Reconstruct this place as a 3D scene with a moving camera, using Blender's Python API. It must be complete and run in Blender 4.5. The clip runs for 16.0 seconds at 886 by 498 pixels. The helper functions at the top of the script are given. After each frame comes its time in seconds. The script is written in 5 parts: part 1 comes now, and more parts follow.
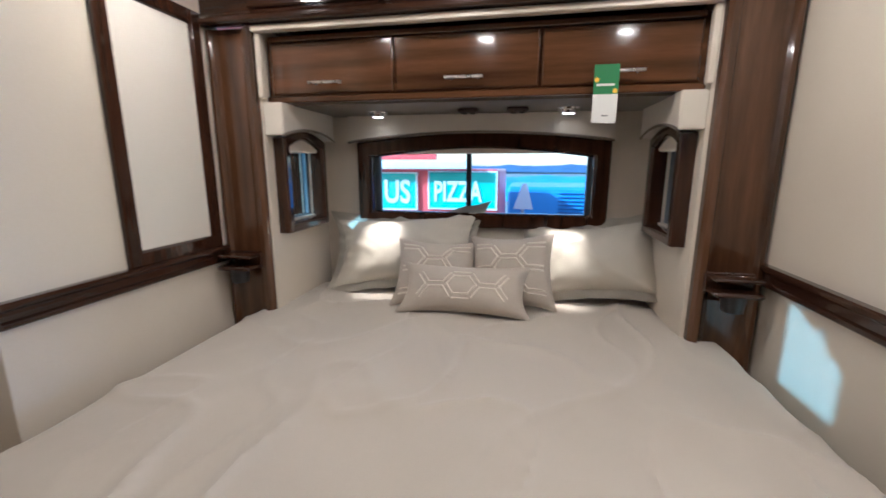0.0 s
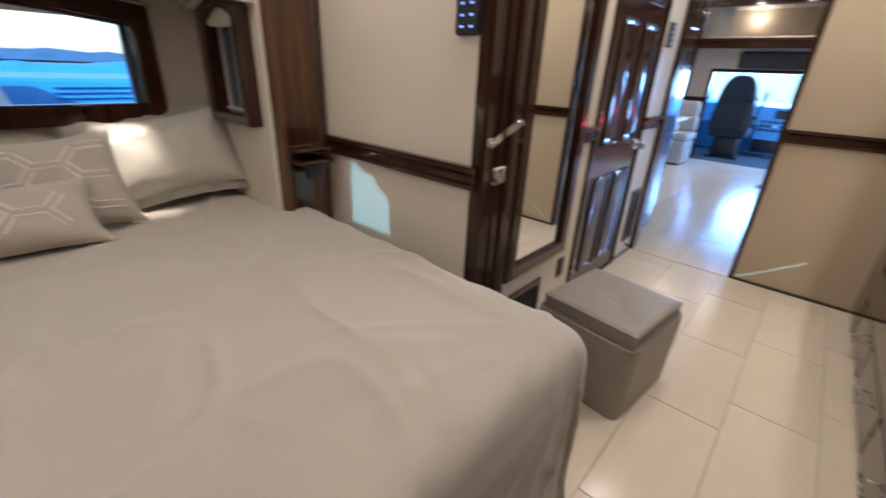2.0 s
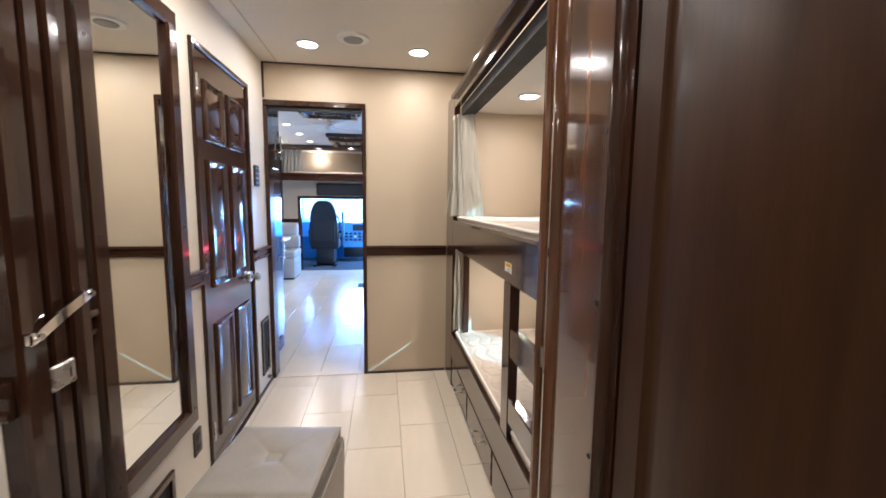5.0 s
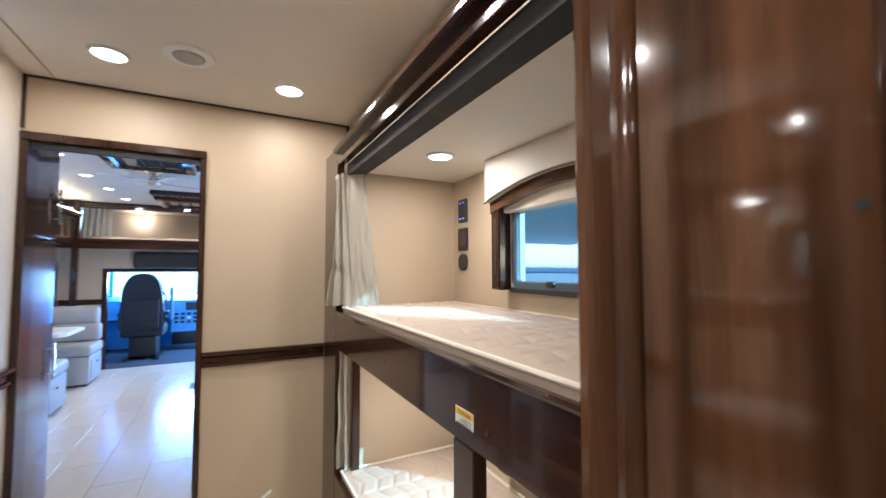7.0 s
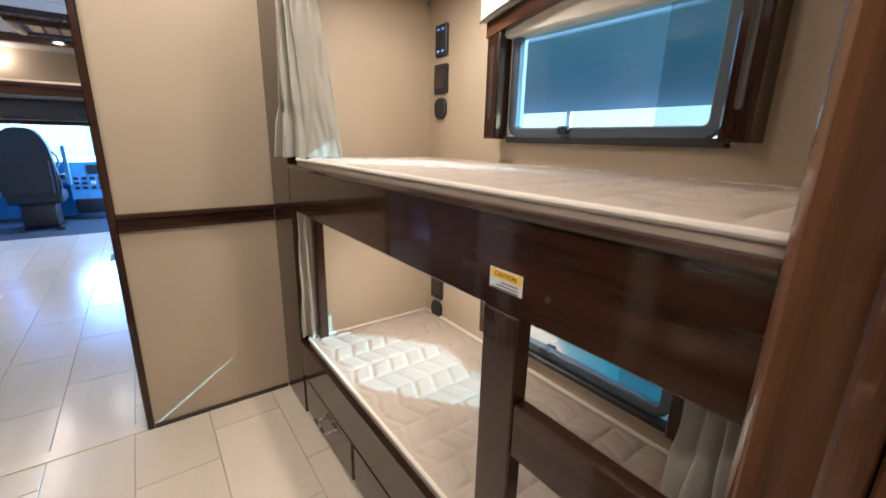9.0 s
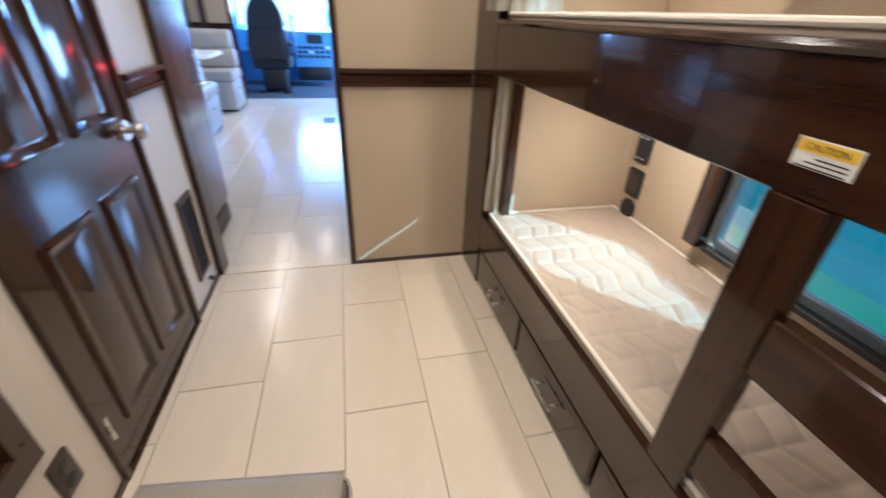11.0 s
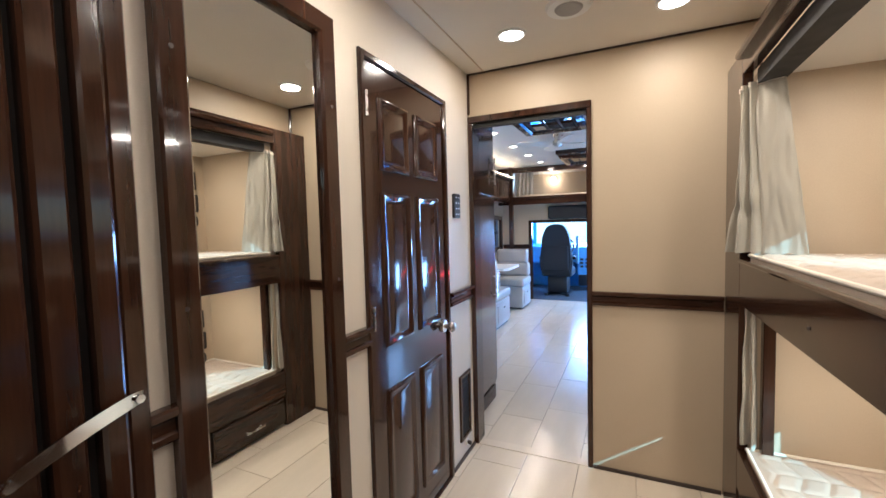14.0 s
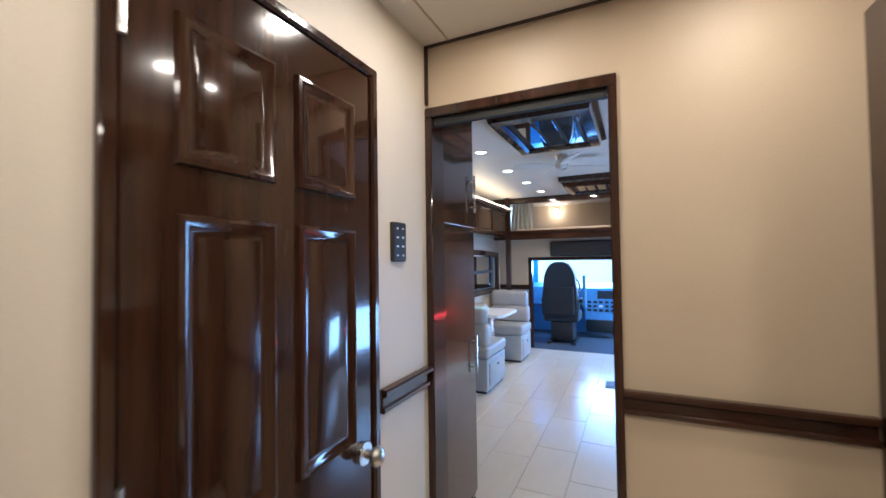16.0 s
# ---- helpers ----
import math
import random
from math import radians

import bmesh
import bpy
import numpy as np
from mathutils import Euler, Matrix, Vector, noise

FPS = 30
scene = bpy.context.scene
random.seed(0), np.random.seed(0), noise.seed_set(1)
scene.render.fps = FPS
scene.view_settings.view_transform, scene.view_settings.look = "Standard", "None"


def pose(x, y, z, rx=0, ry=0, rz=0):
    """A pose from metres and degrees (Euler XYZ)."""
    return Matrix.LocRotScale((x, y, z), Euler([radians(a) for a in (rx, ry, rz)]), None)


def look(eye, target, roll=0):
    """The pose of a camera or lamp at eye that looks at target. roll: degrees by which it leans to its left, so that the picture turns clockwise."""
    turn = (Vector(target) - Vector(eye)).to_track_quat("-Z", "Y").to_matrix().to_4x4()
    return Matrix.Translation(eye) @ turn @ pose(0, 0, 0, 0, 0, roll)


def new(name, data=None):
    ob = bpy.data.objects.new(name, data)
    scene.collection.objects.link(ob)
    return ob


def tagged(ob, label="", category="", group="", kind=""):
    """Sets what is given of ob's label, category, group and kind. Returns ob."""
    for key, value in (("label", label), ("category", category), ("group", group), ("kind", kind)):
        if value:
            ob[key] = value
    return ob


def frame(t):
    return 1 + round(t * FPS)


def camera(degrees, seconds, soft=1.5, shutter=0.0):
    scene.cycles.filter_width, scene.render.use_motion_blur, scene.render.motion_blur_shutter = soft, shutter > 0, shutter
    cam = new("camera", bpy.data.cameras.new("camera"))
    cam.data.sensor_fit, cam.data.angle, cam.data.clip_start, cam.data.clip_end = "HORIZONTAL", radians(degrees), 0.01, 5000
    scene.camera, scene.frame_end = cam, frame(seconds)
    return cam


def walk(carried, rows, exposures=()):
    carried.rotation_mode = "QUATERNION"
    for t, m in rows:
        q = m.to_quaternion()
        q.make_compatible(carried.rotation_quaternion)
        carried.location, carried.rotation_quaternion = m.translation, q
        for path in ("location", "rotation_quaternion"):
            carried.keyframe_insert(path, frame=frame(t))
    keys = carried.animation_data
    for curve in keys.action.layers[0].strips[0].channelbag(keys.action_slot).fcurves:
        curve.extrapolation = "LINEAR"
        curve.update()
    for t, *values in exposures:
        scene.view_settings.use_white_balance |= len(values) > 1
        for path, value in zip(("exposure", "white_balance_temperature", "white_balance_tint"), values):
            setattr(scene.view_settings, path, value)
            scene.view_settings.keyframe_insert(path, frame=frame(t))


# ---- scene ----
cam = camera(94.9, 16.0, soft=1.5, shutter=0.4)
PATH = [
    (0, (0.598, 0.639, 1.283), (0.227, 2.564, 0.884), 0.1),
    (0.5, (0.524, 0.69, 1.28), (0.522, 2.62, 0.758), 0.5),
    (1, (0.483, 0.706, 1.241), (0.949, 2.549, 0.618), 1.1),
    (1.5, (0.434, 0.674, 1.259), (1.366, 2.277, 0.509), 1.0),
    (2, (0.445, 0.625, 1.225), (1.816, 1.837, 0.418), 2.6),
    (2.5, (0.529, 0.608, 1.205), (2.187, 1.363, 0.378), 3.8),
    (3, (0.626, 0.604, 1.204), (2.42, 0.973, 0.401), 3.4),
    (3.5, (0.639, 0.611, 1.225), (2.519, 0.701, 0.547), 2.2),
    (4, (0.564, 0.639, 1.251), (2.505, 0.582, 0.772), 0.9),
    (4.2, (0.533, 0.646, 1.263), (2.487, 0.561, 0.844), 0.5),
    (6.3, (0.929, 0.683, 1.374), (2.826, 0.053, 1.448), 0.3),
    (6.5, (1.021, 0.649, 1.385), (2.896, -0.044, 1.472), 0.1),
    (7, (1.251, 0.679, 1.406), (3.021, -0.248, 1.504), -0.1),
    (7.5, (1.457, 0.688, 1.437), (3.135, -0.399, 1.486), -0.1),
    (8, (1.53, 0.695, 1.424), (3.128, -0.505, 1.335), 0.9),
    (8.5, (1.562, 0.693, 1.37), (3.116, -0.518, 1.028), 1.4),
    (8.7, (1.576, 0.689, 1.341), (3.114, -0.514, 0.907), 1.7),
    (10.8, (1.665, 0.732, 1.209), (3.286, 0.159, 0.187), 1.6),
    (11, (1.685, 0.781, 1.206), (3.368, 0.373, 0.205), 2.3),
    (11.5, (1.685, 0.778, 1.211), (3.429, 0.988, 0.256), 1.2),
    (12, (1.659, 0.747, 1.249), (3.326, 1.41, 0.365), 0.5),
    (12.5, (1.545, 0.714, 1.277), (3.245, 1.55, 0.635), -0.2),
    (13, (1.405, 0.655, 1.327), (3.165, 1.522, 0.939), -1.0),
    (13.5, (1.319, 0.614, 1.359), (3.111, 1.477, 1.149), -1.4),
    (14, (1.311, 0.605, 1.364), (3.123, 1.444, 1.25), -1.5),
    (14.5, (1.392, 0.632, 1.368), (3.231, 1.414, 1.29), -1.5),
    (15, (1.633, 0.681, 1.388), (3.484, 1.436, 1.336), -1.3),
    (15.5, (1.902, 0.698, 1.401), (3.75, 1.461, 1.385), -1.0),
    (16, (2.21, 0.755, 1.411), (4.019, 1.606, 1.461), -0.8),
]
EXPOSURES = [(0.0, 1.5, 4850, 10), (1.0, 1.52, 4850, 10), (2.0, 1.25, 5150, 10), (2.6, 1.45, 5100, 10), (3.5, 1.75, 4950, 10), (7.5, 1.54, 4950, 10), (8.7, 1.44, 5050, 10),
             (11.5, 1.6, 5150, 10), (13.0, 1.5, 5250, 10), (14.0, 1.5, 5200, 10), (15.5, 1.25, 5200, 10), (16.0, 1.30, 5200, 10)]
walk(cam, [(t, look(eye, target, roll)) for t, eye, target, roll in PATH], EXPOSURES)

# ---- world, sun and large lights ----
SUN_WAY = Vector((1.2, 1.0, -0.67)).normalized()
SUN_ELEVATION = math.asin(-SUN_WAY.z)
world = bpy.data.worlds.new("daylight")
scene.world = world
world.use_nodes = True
wn = world.node_tree.nodes
sky = wn.new("ShaderNodeTexSky")
sky.sky_type = "NISHITA"
sky.sun_disc = False
sky.sun_elevation = SUN_ELEVATION
sky.sun_rotation = math.atan2(-SUN_WAY.x, -SUN_WAY.y)
world.node_tree.links.new(sky.outputs["Color"], wn["Background"].inputs["Color"])
wn["Background"].inputs["Strength"].default_value = 0.15
sun_data = bpy.data.lights.new("sun", "SUN")
sun_data.energy, sun_data.angle, sun_data.color = 2.6, radians(0.5), (0.48, 0.91, 1.0)
sun = new("sun", sun_data)
sun.matrix_world = look((0, 0, 20), Vector((0, 0, 20)) + SUN_WAY)


def sky_fill(at, target, width, height, watts):
    """An added area lamp, set in an opening to stand in for the sky's light."""
    data = bpy.data.lights.new("sky_fill_light", "AREA")
    data.shape, data.size, data.size_y, data.energy, data.color = "RECTANGLE", width, height, watts, (0.38, 0.63, 1.0)
    new("sky_fill_light", data).matrix_world = look(at, target)


# fill lamps added at unseen entry, unseen cab side window and windscreen
sky_fill((5.95, -0.66, 0.62), (5.95, 2.0, 0.4), 0.85, 0.5, 16.0)
sky_fill((9.62, -0.40, 1.08), (10.0, 1.4, 0.75), 0.60, 0.60, 55.0)
sky_fill((10.78, 1.18, 1.18), (5.0, 1.18, 1.55), 2.6, 0.70, 85.0)
LAMP_COLOR = (1.0, 0.78, 0.54)
LAMP_WATTS, SLIDE_WATTS, LAMP_GLOW = 2.1, 1.5, 6.0
NICHE_WATTS, BUNK_WATTS, GALLEY_WATTS = 28.0, 2.0, 2.3


# ---- materials ----
def material(name, color, rough=0.5, metal=0.0, coat=0.0, spread=0.12, scale=6.0, stretch=(1, 1, 1),
             fine=0.0, fine_scale=250.0, color2=None, bump=0.0, bump_scale=60.0, sheen=0.0, spec=0.5, per_piece=0.0):
    """A surface with broad variation, fine grain, gloss variation and relief."""
    m = bpy.data.materials.new(name)
    m.use_nodes = True
    nt = m.node_tree
    b = nt.nodes["Principled BSDF"]
    b.inputs["Metallic"].default_value = metal
    b.inputs["Coat Weight"].default_value = coat
    b.inputs["Coat Roughness"].default_value = 0.06
    b.inputs["Sheen Weight"].default_value = sheen
    b.inputs["Specular IOR Level"].default_value = spec
    tc = nt.nodes.new("ShaderNodeTexCoord")
    mp = nt.nodes.new("ShaderNodeMapping")
    mp.inputs["Scale"].default_value = stretch
    nt.links.new(tc.outputs["Object"], mp.inputs["Vector"])
    big = nt.nodes.new("ShaderNodeTexNoise")
    big.inputs["Scale"].default_value, big.inputs["Detail"].default_value = scale, 5.0
    nt.links.new(mp.outputs["Vector"], big.inputs["Vector"])
    ramp = nt.nodes.new("ShaderNodeValToRGB")
    c1 = [c * (1 - spread) for c in color]
    c2 = [min(1, c * (1 + spread)) for c in (color2 or color)]
    ramp.color_ramp.elements[0].color, ramp.color_ramp.elements[1].color = (*c1, 1), (*c2, 1)
    ramp.color_ramp.elements[0].position, ramp.color_ramp.elements[1].position = 0.3, 0.7
    nt.links.new(big.outputs["Fac"], ramp.inputs["Fac"])
    out = ramp.outputs["Color"]
    small = nt.nodes.new("ShaderNodeTexNoise")
    small.inputs["Scale"].default_value, small.inputs["Detail"].default_value = fine_scale, 3.0
    nt.links.new(mp.outputs["Vector"], small.inputs["Vector"])
    if fine:
        mix = nt.nodes.new("ShaderNodeMixRGB")
        mix.blend_type, mix.inputs["Fac"].default_value = "OVERLAY", fine
        nt.links.new(out, mix.inputs["Color1"])
        nt.links.new(small.outputs["Fac"], mix.inputs["Color2"])
        out = mix.outputs["Color"]
    if per_piece:
        info = nt.nodes.new("ShaderNodeObjectInfo")
        span = nt.nodes.new("ShaderNodeMapRange")
        span.inputs["To Min"].default_value, span.inputs["To Max"].default_value = 1 - per_piece, 1 + per_piece
        nt.links.new(info.outputs["Random"], span.inputs["Value"])
        hsv = nt.nodes.new("ShaderNodeHueSaturation")
        nt.links.new(span.outputs["Result"], hsv.inputs["Value"])
        nt.links.new(out, hsv.inputs["Color"])
        out = hsv.outputs["Color"]
    nt.links.new(out, b.inputs["Base Color"])
    rr = nt.nodes.new("ShaderNodeMapRange")
    rr.inputs["To Min"].default_value, rr.inputs["To Max"].default_value = rough * 0.8, min(1.0, rough * 1.2)
    nt.links.new(big.outputs["Fac"], rr.inputs["Value"])
    nt.links.new(rr.outputs["Result"], b.inputs["Roughness"])
    if bump:
        rel = nt.nodes.new("ShaderNodeTexNoise")
        rel.inputs["Scale"].default_value, rel.inputs["Detail"].default_value = bump_scale, 4.0
        nt.links.new(mp.outputs["Vector"], rel.inputs["Vector"])
        bp = nt.nodes.new("ShaderNodeBump")
        bp.inputs["Strength"].default_value, bp.inputs["Distance"].default_value = bump, 0.004
        nt.links.new(rel.outputs["Fac"], bp.inputs["Height"])
        nt.links.new(bp.outputs["Normal"], b.inputs["Normal"])
    return m


def glow(name, color, strength):
    m = bpy.data.materials.new(name)
    m.use_nodes = True
    b = m.node_tree.nodes["Principled BSDF"]
    b.inputs["Base Color"].default_value = (*color, 1)
    b.inputs["Emission Color"].default_value = (*color, 1)
    b.inputs["Emission Strength"].default_value = strength
    return m


def clear_glass(name, tint=(1, 1, 1), gloss=0.08):
    m = bpy.data.materials.new(name)
    m.use_nodes = True
    nt = m.node_tree
    nt.nodes.remove(nt.nodes["Principled BSDF"])
    tr = nt.nodes.new("ShaderNodeBsdfTransparent")
    tr.inputs["Color"].default_value = (*tint, 1)
    gl = nt.nodes.new("ShaderNodeBsdfGlossy")
    gl.inputs["Roughness"].default_value = 0.02
    fr = nt.nodes.new("ShaderNodeFresnel")
    fr.inputs["IOR"].default_value = 1.45
    mx = nt.nodes.new("ShaderNodeMixShader")
    nt.links.new(fr.outputs["Fac"], mx.inputs["Fac"])
    nt.links.new(tr.outputs["BSDF"], mx.inputs[1])
    nt.links.new(gl.outputs["BSDF"], mx.inputs[2])
    nt.links.new(mx.outputs["Shader"], nt.nodes["Material Output"].inputs["Surface"])
    return m


WOOD = material("espresso_wood_upright", (0.026, 0.0108, 0.006), 0.15, coat=0.6, spec=0.2, spread=0.22, scale=3.0, stretch=(9, 9, 0.7),
                fine=0.22, fine_scale=30, color2=(0.039, 0.0165, 0.009), bump=0.03, bump_scale=40)
WOOD_X = material("espresso_wood_along", (0.026, 0.0108, 0.006), 0.15, coat=0.6, spec=0.2, spread=0.22, scale=3.0, stretch=(0.7, 9, 9),
                  fine=0.22, fine_scale=30, color2=(0.039, 0.0165, 0.009), bump=0.03, bump_scale=40)
WOOD_Y = material("espresso_wood_across", (0.026, 0.0108, 0.006), 0.15, coat=0.6, spec=0.2, spread=0.22, scale=3.0, stretch=(9, 0.7, 9),
                  fine=0.22, fine_scale=30, color2=(0.039, 0.0165, 0.009), bump=0.03, bump_scale=40)
WOOD_RED = material("walnut_wood_upright", (0.056, 0.0245, 0.0112), 0.14, coat=0.9, spec=0.2, spread=0.34, scale=2.2, stretch=(8, 8, 0.6),
                    fine=0.2, fine_scale=28, color2=(0.098, 0.044, 0.020), bump=0.03, bump_scale=40)
WOOD_RED_X = material("walnut_wood_along", (0.056, 0.0245, 0.0112), 0.14, coat=0.9, spec=0.2, spread=0.34, scale=2.2, stretch=(0.6, 8, 8),
                      fine=0.2, fine_scale=28, color2=(0.098, 0.044, 0.020), bump=0.03, bump_scale=40)
WOOD_BLACK = material("near_black_wood_upright", (0.034, 0.0145, 0.006), 0.32, spec=0.15, spread=0.25, scale=3.0, stretch=(9, 9, 0.7), fine=0.2, fine_scale=30, bump=0.03, bump_scale=40)
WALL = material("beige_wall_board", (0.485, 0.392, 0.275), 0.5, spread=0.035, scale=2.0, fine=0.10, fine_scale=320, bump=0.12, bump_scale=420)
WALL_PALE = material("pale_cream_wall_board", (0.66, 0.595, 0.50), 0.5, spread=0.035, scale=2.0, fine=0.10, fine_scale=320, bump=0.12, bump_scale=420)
LINER = material("cream_headliner", (0.70, 0.66, 0.59), 0.6, spread=0.03, scale=2.0, fine=0.08, bump=0.08, bump_scale=300)
TILE = material("cream_floor_tile", (0.70, 0.61, 0.485), 0.2, spread=0.03, scale=3.0, stretch=(1, 5, 1), fine=0.07, fine_scale=40,
                bump=0.02, bump_scale=30, per_piece=0.035)
GROUT = material("grey_brown_grout", (0.46, 0.385, 0.30), 0.9, spread=0.1, bump=0.2)
LINEN = material("warm_grey_cotton", (0.45, 0.405, 0.345), 0.85, spread=0.04, scale=3, fine=0.10, fine_scale=500, bump=0.25, bump_scale=700, sheen=0.3)
SHAM = material("champagne_satin_cotton", (0.46, 0.425, 0.355), 0.5, spread=0.05, scale=4, fine=0.12, fine_scale=500, bump=0.2, bump_scale=600, sheen=0.3)
JACQUARD = material("taupe_jacquard", (0.42, 0.37, 0.31), 0.7, spread=0.07, scale=9, fine=0.2, fine_scale=400, bump=0.3, bump_scale=500, sheen=0.2)
STITCH = material("pale_raised_stitch", (0.66, 0.61, 0.53), 0.55, spread=0.05, scale=30, bump=0.2, bump_scale=900)
TICKING = material("pale_tan_ticking", (0.43, 0.355, 0.28), 0.8, spread=0.05, scale=4, fine=0.12, fine_scale=500, bump=0.25, bump_scale=600)
PIPING = material("ivory_piping", (0.72, 0.66, 0.56), 0.7, spread=0.04, scale=20, bump=0.2, bump_scale=500)
DRAPE = material("oatmeal_curtain_cloth", (0.37, 0.34, 0.275), 0.75, spread=0.05, scale=5, fine=0.12, fine_scale=500, bump=0.25, bump_scale=600, sheen=0.3)
VALANCE = material("ivory_vinyl_padding", (0.66, 0.61, 0.53), 0.5, spread=0.03, scale=4, fine=0.1, fine_scale=300, bump=0.15, bump_scale=300)
HEM = material("taupe_cord", (0.19, 0.16, 0.13), 0.6, spread=0.06, scale=20, bump=0.2, bump_scale=400)
LEATHER = material("taupe_faux_leather", (0.27, 0.235, 0.195), 0.42, spread=0.07, scale=8, fine=0.15, fine_scale=200, bump=0.35, bump_scale=260)
STEEL = material("brushed_nickel", (0.62, 0.60, 0.57), 0.28, metal=1.0, spread=0.05, scale=30, bump=0.03)
CHROME = material("bright_chrome", (0.75, 0.75, 0.76), 0.1, metal=1.0, spread=0.03, scale=20)
BLACK = material("matte_black_plastic", (0.018, 0.018, 0.02), 0.45, spread=0.15, scale=20, bump=0.05)
DARK_BROWN = material("dark_brown_plastic", (0.045, 0.03, 0.024), 0.4, spread=0.15, scale=20, bump=0.05)
RUBBER = material("black_rubber_seal", (0.012, 0.012, 0.012), 0.7, spread=0.1, scale=20)
MIRROR = material("silvered_mirror", (0.90, 0.92, 0.91), 0.01, metal=1.0, spread=0.0)
WHITE = material("white_plastic", (0.78, 0.78, 0.76), 0.4, spread=0.03, scale=10)
BLUE_GLOW = glow("blue_lit_keys", (0.25, 0.38, 1.0), 0.45)
PALE_KEYS = material("pale_key_print", (0.7, 0.72, 0.78), 0.4, spread=0.02)
YELLOW = material("yellow_label_print", (0.85, 0.55, 0.04), 0.5, spread=0.03)
GREEN = material("green_card", (0.03, 0.19, 0.06), 0.6, spread=0.05)
LAMP_FACE = glow("lamp_lens", (1.0, 0.86, 0.66), LAMP_GLOW)
GLASS = clear_glass("clear_window_glass", (0.93, 0.97, 0.97))
TINT_GLASS = clear_glass("grey_tinted_glass", (0.66, 0.79, 0.84))
SCREEN_MESH = clear_glass("fine_insect_screen", (0.62, 0.66, 0.68))


FROST_GLASS = clear_glass("smoked_pane", (0.52, 0.58, 0.58))
SASH = material("slate_painted_sash", (0.07, 0.09, 0.11), 0.4, spread=0.1, scale=10)
GREY_VINYL = material("grey_vinyl_upholstery", (0.40, 0.38, 0.355), 0.45, spread=0.06, scale=8, fine=0.12, fine_scale=200, bump=0.3, bump_scale=260)
CAB_CLOTH = material("charcoal_cab_upholstery", (0.02, 0.022, 0.028), 0.8, spread=0.15, scale=12, fine=0.2, bump=0.3, bump_scale=200)
# slate plastic; the blue of the daylight on it is in the base colour
CAB_PLASTIC = material("daylight_blued_cab_plastic", (0.12, 0.29, 0.52), 0.4, spread=0.12, scale=12, bump=0.2, bump_scale=200)
CARPET = material("charcoal_carpet", (0.05, 0.055, 0.065), 0.95, spread=0.25, scale=30, bump=0.6, bump_scale=300)


# ---- mesh helpers ----
ORIGIN = {}


def put(name, bm, mat, smooth=False):
    bmesh.ops.recalc_face_normals(bm, faces=bm.faces)
    me = bpy.data.meshes.new(name)
    bm.to_mesh(me)
    bm.free()
    me.materials.append(mat)
    if smooth:
        me.polygons.foreach_set("use_smooth", [True] * len(me.polygons))
        me.set_sharp_from_angle(angle=radians(35))
    return new(name, me)


def thing(name, base, label, category, group="", kind="", turn=0.0):
    """An Empty at the base of a thing, whose parts are built in world metres (or, when turned, round the base)."""
    ob = new(name)
    ob.empty_display_size = 0.1
    ob.matrix_world = pose(*base, 0, 0, turn)
    ORIGIN[ob] = Vector((0, 0, 0)) if turn else Vector(base)
    return tagged(ob, label, category, group, kind)


def part(name, bm, mat, parent, label="", smooth=True):
    bmesh.ops.translate(bm, verts=bm.verts, vec=-ORIGIN[parent])
    ob = put(name, bm, mat, smooth)
    ob.parent = parent
    ORIGIN[ob] = ORIGIN[parent]
    return tagged(ob, label)


def single(name, bm, mat, label, category, group="", kind="", smooth=True):
    """A thing or a piece of the setting that is one mesh."""
    ob = put(name, bm, mat, smooth)
    ORIGIN[ob] = Vector((0, 0, 0))
    return tagged(ob, label, category, group, kind)


def setting(name, bm, mat, label, category, smooth=False):
    return single(name, bm, mat, label, category, "", "structure", smooth)


def box(x0, x1, y0, y1, z0, z1, bevel=0.0, bm=None, seg=1):
    bm = bm or bmesh.new()
    v = bmesh.ops.create_cube(bm, size=1)["verts"]
    bmesh.ops.scale(bm, vec=(x1 - x0, y1 - y0, z1 - z0), verts=v)
    bmesh.ops.translate(bm, vec=((x0 + x1) / 2, (y0 + y1) / 2, (z0 + z1) / 2), verts=v)
    if bevel:
        edges = list({e for q in v for e in q.link_edges})
        bmesh.ops.bevel(bm, geom=edges, offset=bevel, segments=seg, affect="EDGES", profile=0.5)
    return bm


def boxes(*rows, bevel=0.0):
    bm = bmesh.new()
    for r in rows:
        box(*r, bevel=bevel, bm=bm)
    return bm


def rod(a, b, r, bm=None, n=12, r2=None):
    """A round bar from a to b."""
    bm = bm or bmesh.new()
    a, b = Vector(a), Vector(b)
    m = Matrix.Translation((a + b) / 2) @ (b - a).to_track_quat("Z", "Y").to_matrix().to_4x4()
    bmesh.ops.create_cone(bm, cap_ends=True, segments=n, radius1=r, radius2=r if r2 is None else r2, depth=(b - a).length, matrix=m)
    return bm


def ball(c, r, bm=None, squash=(1, 1, 1), u=16, v=10):
    bm = bm or bmesh.new()
    bmesh.ops.create_uvsphere(bm, u_segments=u, v_segments=v, radius=r, matrix=Matrix.Translation(c) @ Matrix.Diagonal((*squash, 1)))
    return bm


def prism(points, vec, bm=None):
    """A flat outline pushed along vec."""
    bm = bm or bmesh.new()
    a = [bm.verts.new(p) for p in points]
    b = [bm.verts.new(Vector(p) + Vector(vec)) for p in points]
    bm.faces.new(a)
    bm.faces.new(b)
    for i in range(len(a)):
        j = (i + 1) % len(a)
        bm.faces.new((a[i], a[j], b[j], b[i]))
    return bm


